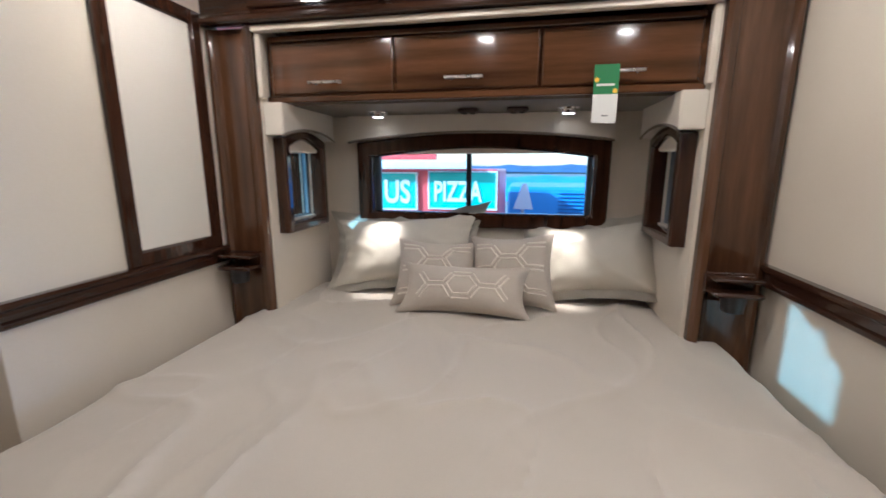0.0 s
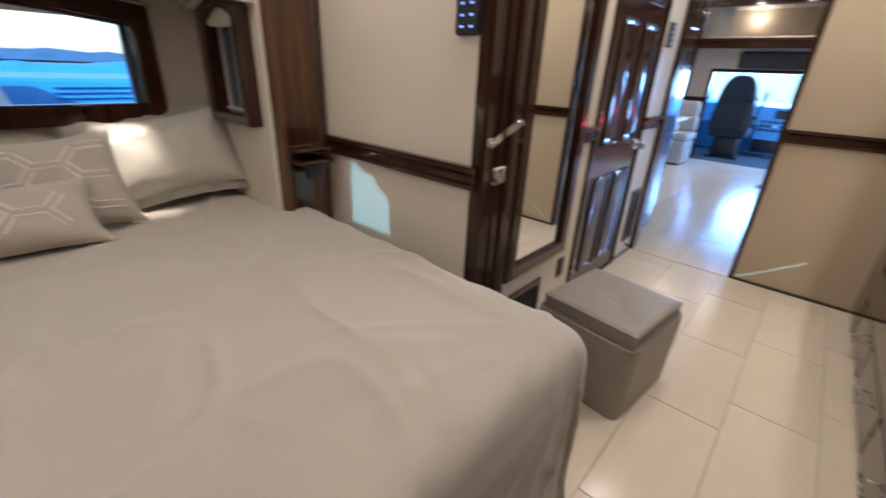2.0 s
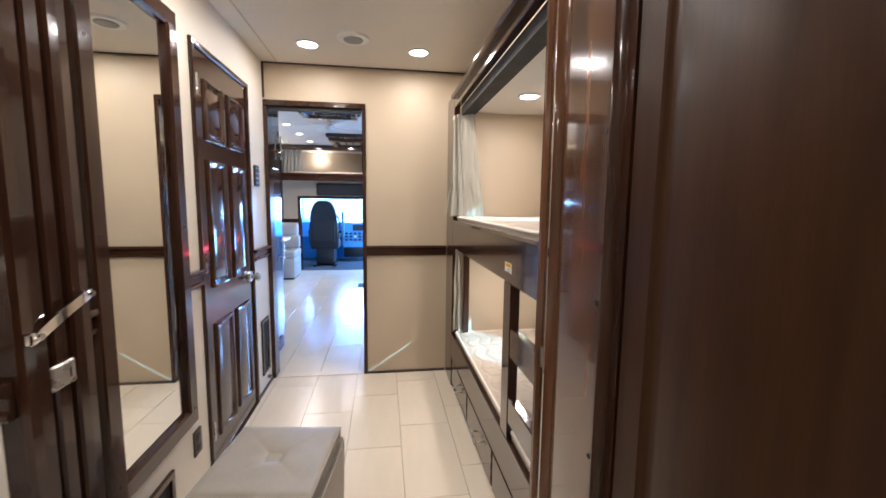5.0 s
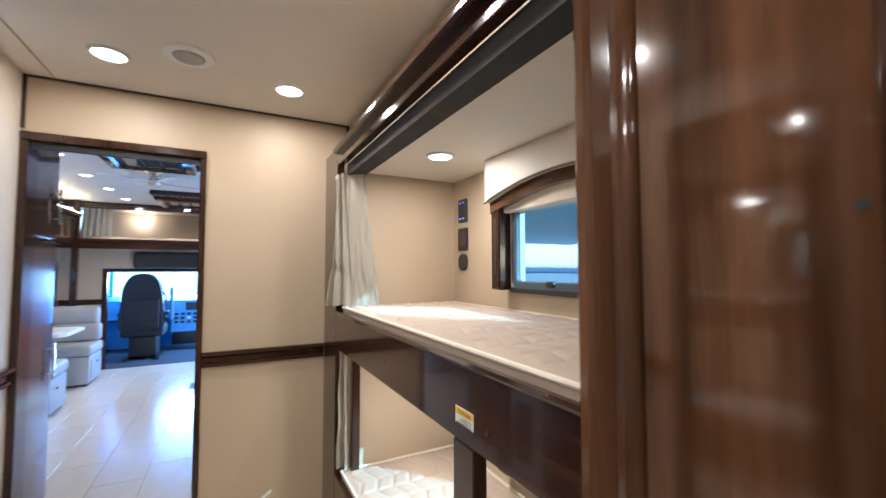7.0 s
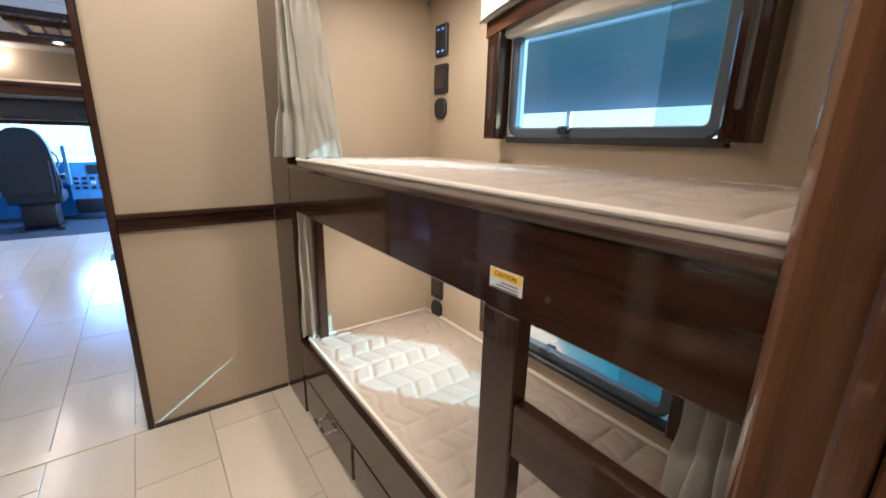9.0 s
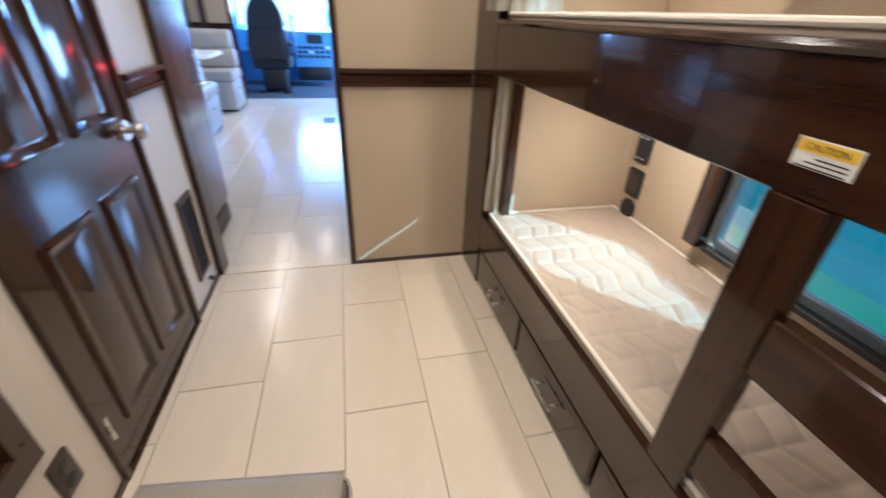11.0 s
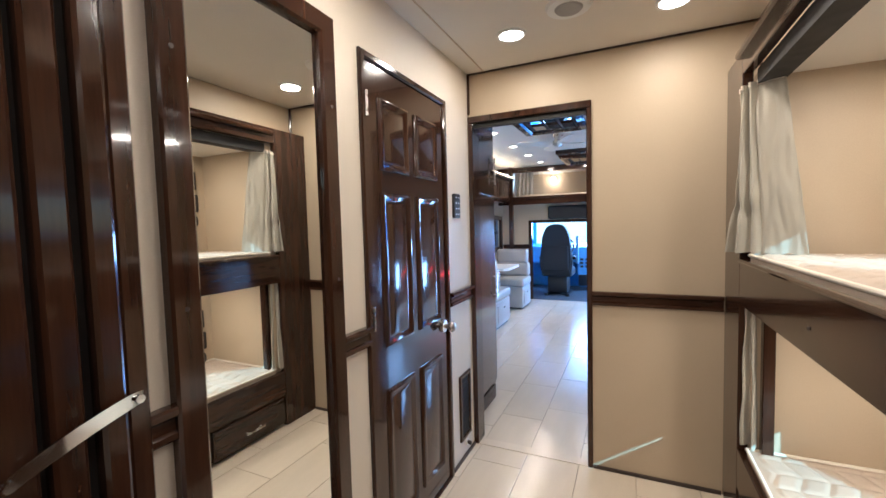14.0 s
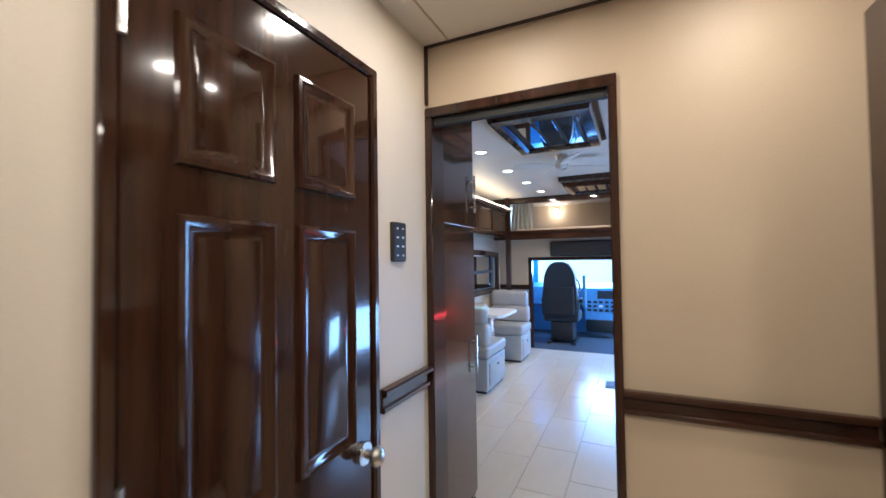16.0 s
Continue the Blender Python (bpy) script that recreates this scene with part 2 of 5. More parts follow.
def on(plane, w0):
    """Maps (u, v, w) on an upright or flat plane at w0, w counted outwards along the named way, to the world."""
    return {"y-": lambda u, v, w: (u, w0 - w, v), "y+": lambda u, v, w: (u, w0 + w, v),
            "x-": lambda u, v, w: (w0 - w, u, v), "x+": lambda u, v, w: (w0 + w, u, v),
            "z+": lambda u, v, w: (u, v, w0 + w), "z-": lambda u, v, w: (u, v, w0 - w)}[plane]


def outline(u0, u1, v0, v1, inset=0.0, rise=0.0, n=14, radius=0.0):
    """A rectangle, its top bowed up by rise, or its corners rounded."""
    u0, u1, v0, v1 = u0 + inset, u1 - inset, v0 + inset, v1 - inset
    if radius:
        pts = []
        r = max(radius - inset, 0.004)
        for cu, cv, a0 in ((u1 - r, v0 + r, -90), (u1 - r, v1 - r, 0), (u0 + r, v1 - r, 90), (u0 + r, v0 + r, 180)):
            pts += [(cu + r * math.cos(radians(a0 + k * 22.5)), cv + r * math.sin(radians(a0 + k * 22.5))) for k in range(5)]
        return pts
    pts = [(u0, v0), (u1, v0)]
    if rise:
        for k in range(n + 1):
            s = k / n
            pts.append((u1 + (u0 - u1) * s, v1 + rise * math.sin(math.pi * s)))
    else:
        pts += [(u1, v1), (u0, v1)]
    return pts


def ring(to, rect, steps, rise=0.0, fill=False, radius=0.0, bm=None):
    """A moulded frame round rect: steps are (inset, height) pairs from the outer edge inwards."""
    bm = bm or bmesh.new()
    loops = []
    for inset, height in steps:
        loops.append([bm.verts.new(to(u, v, height)) for u, v in outline(*rect, inset=inset, rise=rise, radius=radius)])
    for a, b in zip(loops, loops[1:]):
        for i in range(len(a)):
            j = (i + 1) % len(a)
            bm.faces.new((a[i], a[j], b[j], b[i]))
    if fill:
        bm.faces.new(loops[-1])
    return bm


def sweep(profile, to3d, bm=None):
    """A closed profile of (a, b) carried between two ends: to3d(a, b, 0) and to3d(a, b, 1)."""
    bm = bm or bmesh.new()
    p = [bm.verts.new(to3d(a, b, 0)) for a, b in profile]
    q = [bm.verts.new(to3d(a, b, 1)) for a, b in profile]
    bm.faces.new(p)
    bm.faces.new(q)
    for i in range(len(p)):
        j = (i + 1) % len(p)
        bm.faces.new((p[i], p[j], q[j], q[i]))
    return bm


def sheet(nu, nv, f, bm=None, thick=0.0):
    """A grid surface f(s, t), s and t from 0 to 1."""
    bm = bm or bmesh.new()
    g = [[bm.verts.new(f(i / nu, j / nv)) for j in range(nv + 1)] for i in range(nu + 1)]
    for i in range(nu):
        for j in range(nv):
            bm.faces.new((g[i][j], g[i + 1][j], g[i + 1][j + 1], g[i][j + 1]))
    if thick:
        bmesh.ops.recalc_face_normals(bm, faces=bm.faces)
        bmesh.ops.solidify(bm, geom=list(bm.faces), thickness=thick)
    return bm


def holed(u0, u1, v0, v1, holes, slab):
    """Boxes that fill a wall round its openings; slab(u0, u1, v0, v1) gives a box's six numbers. Openings don't overlap along u."""
    rows, u = [], u0
    for a, b, c, d in sorted(holes):
        if a > u:
            rows.append(slab(u, a, v0, v1))
        if c > v0:
            rows.append(slab(a, b, v0, c))
        if d < v1:
            rows.append(slab(a, b, d, v1))
        u = b
    if u < u1:
        rows.append(slab(u, u1, v0, v1))
    return boxes(*rows)


# ---- the large structure ----
CEIL, LEFT_Y, END_X, BUNK_Y, BACK_Y = 2.26, 1.495, 3.64, 0.195, -0.475
SLIDE_L, SLIDE_R, NICHE_L, NICHE_R, HEAD_Y, SLIDE_Z = -0.67, 1.435, -0.45, 1.195, 2.725, 2.02
GAL_CEIL, GAL_END, GAL_L, GAL_R = 2.33, 8.6, 2.74, -0.62

floor = setting("floor", boxes((-0.75, GAL_END, -0.62, 2.79, -0.12, -0.006)), GROUT, "cream tiled floor of the coach", "floor")
wall_left = setting("wall_left", holed(1.686, 3.78, 0, CEIL, [(2.568, 3.252, 0, 1.984)], lambda a, b, c, d: (a, b, LEFT_Y, LEFT_Y + 0.07, c, d)), WALL_PALE,
                    "beige board wall with mirror and dark door", "wall")
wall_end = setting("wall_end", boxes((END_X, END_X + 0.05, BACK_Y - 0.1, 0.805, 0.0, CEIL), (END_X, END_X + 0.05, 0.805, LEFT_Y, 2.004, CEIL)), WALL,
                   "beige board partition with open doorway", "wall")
ceiling = setting("ceiling", boxes((-0.75, END_X + 0.05, -0.6, LEFT_Y + 0.07, CEIL, CEIL + 0.05)), LINER, "cream padded corridor ceiling", "ceiling")
setting("ceiling_seam", boxes((-0.75, END_X, 1.385, 1.391, CEIL - 0.004, CEIL + 0.002)), WALL, "narrow cream seam strip of ceiling", "trim")
# unseen rear window, placed to let the sun patch onto the slide wall
wall_rear = setting("wall_rear", holed(-0.6, 1.4, 0, CEIL, [(-0.07, 0.21, 1.825, 2.12)], lambda a, b, c, d: (-0.80, -0.75, a, b, c, d)), WALL,
                    "plain beige rear wall", "wall")
rear_pane = setting("window_rear", boxes((-0.778, -0.772, -0.07, 0.21, 1.825, 2.12)), FROST_GLASS, "small smoked rear window pane", "window")
rear_pane.visible_shadow = False
# added slats, out of view, block part of the sun to dim that patch
setting("window_rear_sun_slats", boxes(*[(-0.762, -0.760, -0.07, 0.21, 1.828 + 0.0105 * k, 1.8325 + 0.0105 * k) for k in range(28)]), RUBBER, "unseen dark slats that thin the sun through the rear window", "window")
# added cloth, out of view, whose slanted edge cuts the patch's outline
sun_cloth = thing("sun_shaping_cloth", (-0.745, 0.0, 2.18), "unseen oatmeal cloth that shapes the sun through the rear window", "curtain")
part("cloth", sheet(24, 12, lambda s, t: (-0.735 + 0.006 * math.sin(s * 40), -0.12 + 0.36 * s, 2.17 - t * (0.26 - 0.19 * s - (0.03 if 0.5 < s < 0.62 else 0.0))), thick=0.002), DRAPE, sun_cloth)
setting("wall_slide_left", boxes((SLIDE_L - 0.05, SLIDE_L, 1.36, 2.262, 0, SLIDE_Z)), WALL_PALE, "beige bedroom slide side wall", "wall")
setting("wall_slide_jamb", boxes((-0.75, SLIDE_L - 0.05, 1.36, 1.44, 0, CEIL)), WALL_PALE, "beige jamb beside the bedroom slide", "wall")
setting("wall_slide_right", boxes((SLIDE_R, SLIDE_R + 0.05, 1.402, 2.262, 0, SLIDE_Z)), WALL_PALE, "beige bedroom slide wall with chair rail", "wall")
setting("ceiling_slide", boxes((SLIDE_L - 0.05, SLIDE_R + 0.05, 1.44, 2.80, SLIDE_Z, SLIDE_Z + 0.05)), LINER, "cream bedroom slide ceiling", "ceiling")
setting("wall_slide_fascia", boxes((SLIDE_L - 0.05, 1.684, 1.36, 1.44, SLIDE_Z, CEIL)), WALL_PALE, "beige fascia over the bedroom slide", "wall")
HEAD_WIN = (-0.19, 0.945, 1.0, 1.40)
wall_head = setting("wall_head", holed(NICHE_L - 0.05, NICHE_R + 0.05, 0, SLIDE_Z, [HEAD_WIN], lambda a, b, c, d: (a, b, HEAD_Y, HEAD_Y + 0.06, c, d)), WALL_PALE,
                    "beige wall behind the bed head", "wall")
SIDE_WIN = (2.34, 2.58, 1.04, 1.42)
setting("wall_niche_left", holed(2.2, HEAD_Y, 0, 1.824, [SIDE_WIN], lambda a, b, c, d: (NICHE_L - 0.05, NICHE_L, a, b, c, d)), WALL_PALE, "beige bed niche side wall with window", "wall")
setting("wall_niche_right", holed(2.2, HEAD_Y, 0, 1.824, [SIDE_WIN], lambda a, b, c, d: (NICHE_R, NICHE_R + 0.05, a, b, c, d)), WALL_PALE, "beige bed niche side wall with window", "wall")
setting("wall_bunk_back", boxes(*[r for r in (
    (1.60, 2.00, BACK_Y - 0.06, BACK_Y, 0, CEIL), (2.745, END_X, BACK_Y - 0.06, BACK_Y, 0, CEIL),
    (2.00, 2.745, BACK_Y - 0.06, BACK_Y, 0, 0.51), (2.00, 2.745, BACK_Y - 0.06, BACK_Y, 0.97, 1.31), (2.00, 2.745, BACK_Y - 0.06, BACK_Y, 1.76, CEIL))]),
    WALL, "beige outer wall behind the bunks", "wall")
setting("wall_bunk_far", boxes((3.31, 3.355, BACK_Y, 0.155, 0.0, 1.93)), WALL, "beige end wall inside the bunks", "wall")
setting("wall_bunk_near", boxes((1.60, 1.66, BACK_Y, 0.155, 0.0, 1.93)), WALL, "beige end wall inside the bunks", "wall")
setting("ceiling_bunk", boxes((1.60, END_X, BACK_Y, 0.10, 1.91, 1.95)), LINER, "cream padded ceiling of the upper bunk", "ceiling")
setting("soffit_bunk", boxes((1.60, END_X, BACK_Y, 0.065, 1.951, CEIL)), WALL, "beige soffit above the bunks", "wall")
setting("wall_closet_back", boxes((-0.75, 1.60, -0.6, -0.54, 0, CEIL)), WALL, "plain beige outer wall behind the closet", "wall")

# galley shell
setting("ceiling_galley", boxes((END_X + 0.05, GAL_END + 0.9, GAL_R, GAL_L, GAL_CEIL, GAL_CEIL + 0.05)), LINER, "white padded galley ceiling", "ceiling")
GAL_WIN = (6.55, 8.36, 0.95, 1.50)
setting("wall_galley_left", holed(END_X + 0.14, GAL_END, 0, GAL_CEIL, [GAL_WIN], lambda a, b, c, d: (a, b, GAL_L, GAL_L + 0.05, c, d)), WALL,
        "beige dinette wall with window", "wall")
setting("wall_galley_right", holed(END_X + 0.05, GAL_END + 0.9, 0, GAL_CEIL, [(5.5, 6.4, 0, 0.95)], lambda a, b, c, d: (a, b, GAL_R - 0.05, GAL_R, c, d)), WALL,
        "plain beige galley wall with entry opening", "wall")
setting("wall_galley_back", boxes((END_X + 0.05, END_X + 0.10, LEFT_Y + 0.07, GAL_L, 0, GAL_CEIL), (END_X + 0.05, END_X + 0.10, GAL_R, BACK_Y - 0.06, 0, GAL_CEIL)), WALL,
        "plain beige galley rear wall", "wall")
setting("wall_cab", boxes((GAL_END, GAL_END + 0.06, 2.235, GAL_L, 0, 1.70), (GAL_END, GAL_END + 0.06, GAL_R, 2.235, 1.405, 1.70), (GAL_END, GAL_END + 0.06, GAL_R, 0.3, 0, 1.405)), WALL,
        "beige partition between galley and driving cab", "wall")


def moulding_profile(h, d):
    """A chair rail's cross section: (out from the wall, up)."""
    return [(0, 0), (d * 0.55, 0.0), (d * 0.7, h * 0.06), (d * 0.7, h * 0.22), (d * 0.45, h * 0.30), (d * 0.45, h * 0.62), (d * 0.6, h * 0.68),
            (d, h * 0.76), (d, h * 0.92), (d * 0.85, h), (0, h)]


def rail(name, axis, side, w0, a, b, z0, z1, depth=0.028, label="dark wood chair rail moulding on beige wall"):
    prof = moulding_profile(z1 - z0, depth)
    if axis == "x":
        f = lambda p, q, e: (a if e == 0 else b, w0 + side * p, z0 + q)
    else:
        f = lambda p, q, e: (w0 + side * p, a if e == 0 else b, z0 + q)
    return setting(name, sweep(prof, f), WOOD_X if axis == "x" else WOOD_Y, label, "chair rail")


rail("trim_rail", "x", -1, LEFT_Y, 1.769, 1.832, 0.925, 1.0)
rail("trim_rail", "x", -1, LEFT_Y, 2.39, 2.548, 0.925, 1.0)
rail("trim_rail", "x", -1, LEFT_Y, 3.297, 3.638, 0.925, 1.0)
rail("trim_rail", "y", -1, END_X, 0.20, 0.795, 0.915, 0.99)
rail("trim_rail", "y", 1, SLIDE_L, 1.362, 2.20, 0.878, 0.948)
rail("trim_rail", "y", -1, SLIDE_R, 1.374, 2.20, 0.882, 0.956)

# slim dark corner beads, doorway casing and skirting
setting("trim_corner", boxes((END_X - 0.014, END_X, LEFT_Y - 0.014, LEFT_Y, 2.02, CEIL), bevel=0.003), WOOD, "slim dark corner bead", "trim")
setting("trim_corner", boxes((END_X - 0.014, END_X, 0.065, 0.079, 2.05, CEIL), bevel=0.003), WOOD, "slim dark corner bead", "trim")
setting("trim_ceiling", boxes((END_X - 0.01, END_X, 0.08, LEFT_Y - 0.014, CEIL - 0.008, CEIL)), DARK_BROWN, "thin dark ceiling joint strip", "trim")
setting("trim_doorway", boxes((END_X - 0.016, END_X + 0.06, 0.795, 0.822, 0, 1.970), (END_X - 0.016, END_X + 0.06, 0.795, LEFT_Y, 1.970, 2.008),
                              (END_X - 0.016, END_X + 0.10, LEFT_Y - 0.03, LEFT_Y, 0, 1.970), bevel=0.004), WOOD, "slim dark wood casing of the doorway", "trim")
setting("trim_doorway_track", boxes((END_X + 0.004, END_X + 0.03, 0.825, LEFT_Y - 0.032, 1.940, 1.969)), RUBBER, "dark sliding door track", "trim")
setting("baseboard", boxes((END_X - 0.012, END_X, 0.20, 0.794, 0, 0.016)), DARK_BROWN, "thin dark strip at wall foot", "trim")
setting("baseboard", boxes((3.297, 3.62, LEFT_Y - 0.012, LEFT_Y, 0, 0.016)), DARK_BROWN, "thin dark strip at wall foot", "trim")
setting("baseboard", boxes((1.80, 2.548, LEFT_Y - 0.012, LEFT_Y, 0, 0.016)), DARK_BROWN, "thin dark strip at wall foot", "trim")
setting("threshold", boxes((END_X - 0.01, END_X + 0.06, 0.823, LEFT_Y - 0.032, 0.0, 0.004)), TILE, "flush pale doorway sill", "trim")


# ---- lamps ----
def downlight(x, y, z, watts, r=0.055, group="ceiling lights", spot=False):
    lamp = thing("ceiling_light", (x, y, z), "round recessed ceiling light, switched on", "light", group)
    to = on("z-", z)
    bm = bmesh.new()
    prof = [(r * 1.28, 0.0), (r * 1.25, 0.006), (r * 1.05, 0.009), (r, 0.004)]
    if spot:
        prof = [(r * 1.7, 0.0), (r * 1.62, 0.010), (r * 1.25, 0.014), (r * 1.2, 0.024), (r, 0.026), (r, 0.005)]
    loops = [[bm.verts.new((x + q * math.cos(k * math.pi / 12), y + q * math.sin(k * math.pi / 12), z - h)) for k in range(24)] for q, h in prof]
    for a, b in zip(loops, loops[1:]):
        for i in range(24):
            bm.faces.new((a[i], a[(i + 1) % 24], b[(i + 1) % 24], b[i]))
    part("trim_ring", bm, CHROME if spot else WHITE, lamp)
    bm = bmesh.new()
    bmesh.ops.create_circle(bm, cap_ends=True, segments=24, radius=r, matrix=Matrix.Translation((x, y, z - 0.005)))
    part("lens", bm, LAMP_FACE, lamp)
    data = bpy.data.lights.new("lamp_light", "SPOT" if spot else "AREA")
    if spot:
        data.spot_size, data.spot_blend, data.shadow_soft_size = radians(27), 1.0, 0.015
    else:
        data.shape, data.size = "DISK", r * 2
    data.energy, data.color = watts, LAMP_COLOR
    ob = new("lamp_light", data)
    ob.matrix_world = Matrix.Translation((x, y, z - (0.028 if spot else 0.014)))
    ob.parent = lamp
    ob.matrix_parent_inverse = lamp.matrix_world.inverted()
    return lamp


for x, y in ((3.255, 1.12), (3.275, 0.445), (2.30, 0.385), (2.30, 1.12), (1.30, 1.12)):
    downlight(x, y, CEIL, LAMP_WATTS)
for x, y in ((1.30, 0.42), (0.28, 0.42), (-0.45, 0.60)):
    downlight(x, y, CEIL, LAMP_WATTS * 0.6)
for x in (-0.36, 0.34, 1.04):
    downlight(x, 1.80, SLIDE_Z, SLIDE_WATTS, 0.045, "slide ceiling lights")
for x in (-0.087, 0.783):
    downlight(x, 2.56, 1.535, NICHE_WATTS, 0.03, "reading lights over the bed", spot=True)
downlight(2.84, -0.14, 1.91, BUNK_WATTS, 0.05, "bunk lights")
downlight(2.84, -0.14, 1.06, BUNK_WATTS, 0.05, "bunk lights")
for x, y in ((5.5, 1.93), (6.35, 1.94), (7.1, 1.92), (7.85, 1.90), (7.1, 1.28), (8.0, 1.28)):
    downlight(x, y, GAL_CEIL, GALLEY_WATTS, 0.045, "galley lights")

# ceiling speaker
spk = thing("ceiling_speaker", (3.118, 0.84, CEIL), "round white ceiling speaker with grille", "speaker")
part("rim", rod((3.118, 0.84, CEIL - 0.012), (3.118, 0.84, CEIL), 0.088, n=32, r2=0.095), WHITE, spk)
part("grille", rod((3.118, 0.84, CEIL - 0.018), (3.118, 0.84, CEIL - 0.011), 0.052, n=28, r2=0.058), material("grey_speaker_mesh", (0.35, 0.34, 0.33), 0.6, bump=0.5, bump_scale=500), spk)


# ---- mirror wall ----
mirror = thing("wall_mirror", (2.11, LEFT_Y, 0.36), "tall wall mirror in a dark wood frame", "mirror")
MX0, MX1, MZ0, MZ1 = 1.832, 2.39, 0.36, 2.035
part("frame", ring(on("y-", LEFT_Y), (MX0, MX1, MZ0, MZ1), [(0, 0), (0, 0.022), (0.006, 0.028), (0.060, 0.028), (0.068, 0.020), (0.070, 0.006)]), WOOD, mirror)
part("mirror_glass", ring(on("y-", LEFT_Y), (MX0 + 0.06, MX1 - 0.06, MZ0 + 0.06, MZ1 - 0.06), [(0, 0.001), (0, 0.006)], fill=True), MIRROR, mirror, smooth=False)
for x in (MX0 + 0.03, MX1 - 0.03):
    for z in (0.43, 1.2, 1.75):
        part("screw_cap", rod((x, LEFT_Y - 0.031, z), (x, LEFT_Y - 0.027, z), 0.005, n=10), DARK_BROWN, mirror)

door = thing("door_1", (2.92, LEFT_Y, 0), "closed dark glossy six-panel wooden door", "door", kind="structure")
part("casing", ring(on("y-", LEFT_Y), (2.540, 3.279, -0.02, 2.010), [(0, -0.002), (0, 0.012), (0.004, 0.016), (0.022, 0.016), (0.028, 0.008), (0.028, -0.04)]), WOOD, door)
leaf = part("leaf", box(2.571, 3.249, LEFT_Y - 0.004, LEFT_Y + 0.035, 0.014, 1.980, 0.003), WOOD, door)
for px0, px1 in ((2.657, 2.881), (2.943, 3.167)):
    for pz0, pz1 in ((0.13, 0.71), (0.885, 1.50), (1.586, 1.866)):
        part("panel", ring(on("y-", LEFT_Y - 0.004), (px0, px1, pz0, pz1),
                           [(0, 0), (0.004, 0.010), (0.012, 0.013), (0.020, 0.010), (0.030, 0.002), (0.034, 0.001), (0.045, 0.004)], fill=True), WOOD, door)
knob = part("door_knob", rod((3.200, LEFT_Y - 0.004, 0.845), (3.200, LEFT_Y - 0.016, 0.845), 0.032, n=24), STEEL, door, "brushed nickel round knob")
part("knob_neck", rod((3.200, LEFT_Y - 0.014, 0.845), (3.200, LEFT_Y - 0.045, 0.845), 0.012, n=14), STEEL, knob)
part("knob_head", ball((3.200, LEFT_Y - 0.055, 0.845), 0.028, squash=(1, 0.75, 1)), STEEL, knob)
for z in (0.20, 1.02, 1.82):
    part("hinge", rod((2.569, LEFT_Y - 0.016, z - 0.045), (2.569, LEFT_Y - 0.016, z + 0.045), 0.006, n=10), STEEL, door)


def keypad(name, to, u, v, w, h, rows, lit, label, mat=BLACK):
    k = thing(name, to(u, v, 0), label, "control panel")
    part("plate", ring(to, (u - w / 2, u + w / 2, v - h / 2, v + h / 2), [(0, 0), (0, 0.010), (0.004, 0.014)], fill=True, radius=0.008), mat, k)
    for r in range(rows):
        for c in (-1, 1):
            cu, cv = u + c * w * 0.2, v + h * (0.34 - 0.68 * r / max(rows - 1, 1))
            s = w * 0.07
            part("key", ring(to, (cu - s, cu + s, cv - s * 0.55, cv + s * 0.55), [(0, 0.013), (0, 0.0155)], fill=True), BLUE_GLOW if lit else PALE_KEYS, k, smooth=False)
    return k


keypad("control_panel", on("x-", SLIDE_R), 1.44, 1.378, 0.082, 0.124, 4, True, "black multiplex switch panel with blue-lit keys")
keypad("control_panel", on("y-", LEFT_Y), 3.41, 1.472, 0.085, 0.135, 4, False, "dark switch panel with pale keys on beige wall")


def louvre_vent(to, u0, u1, v0, v1, n, label):
    v = thing("wall_vent", to((u0 + u1) / 2, v0, 0), label, "vent")
    part("frame", ring(to, (u0, u1, v0, v1), [(0, 0), (0, 0.010), (0.003, 0.013), (0.018, 0.013), (0.020, 0.003)]), WOOD, v)
    part("backing", ring(to, (u0 + 0.018, u1 - 0.018, v0 + 0.018, v1 - 0.018), [(0, 0.001), (0, 0.002)], fill=True), RUBBER, v)
    for i in range(n):
        z = v0 + 0.028 + (v1 - v0 - 0.056) * i / (n - 1)
        pts = [to(u0 + 0.019, z - 0.006, 0.003), to(u0 + 0.019, z + 0.002, 0.011), to(u0 + 0.019, z + 0.005, 0.011), to(u0 + 0.019, z - 0.002, 0.003)]
        vec = Vector(to(u1 - 0.019, 0, 0)) - Vector(to(u0 + 0.019, 0, 0))
        part("slat", prism(pts, vec), WOOD_X, v)
    return v


louvre_vent(on("y-", LEFT_Y), 3.40, 3.56, 0.115, 0.50, 15, "dark wood louvred air vent on beige wall")
tap = thing("wall_outlet", (3.52, LEFT_Y, 0.06), "small white tank vent outlet", "outlet")
part("plate", rod((3.50, LEFT_Y, 0.075), (3.50, LEFT_Y - 0.008, 0.075), 0.02, n=18), WHITE, tap)
part("nozzle", rod((3.50, LEFT_Y - 0.006, 0.075), (3.50, LEFT_Y - 0.03, 0.07), 0.011, n=12), DARK_BROWN, tap)
out = thing("wall_outlet", (2.42, LEFT_Y, 0.2), "dark brown double power outlet on beige wall", "outlet")
part("plate", ring(on("y-", LEFT_Y), (2.382, 2.452, 0.185, 0.30), [(0, 0), (0, 0.006), (0.004, 0.009)], fill=True, radius=0.006), DARK_BROWN, out)
for z in (0.218, 0.267):
    part("socket", ring(on("y-", LEFT_Y), (2.400, 2.434, z - 0.016, z + 0.016), [(0, 0.008), (0, 0.0105), (0.002, 0.0115)], fill=True, radius=0.008), BLACK, out)
grill = thing("floor_register", (2.03, LEFT_Y, 0.05), "dark wood return air grille at wall foot", "vent")
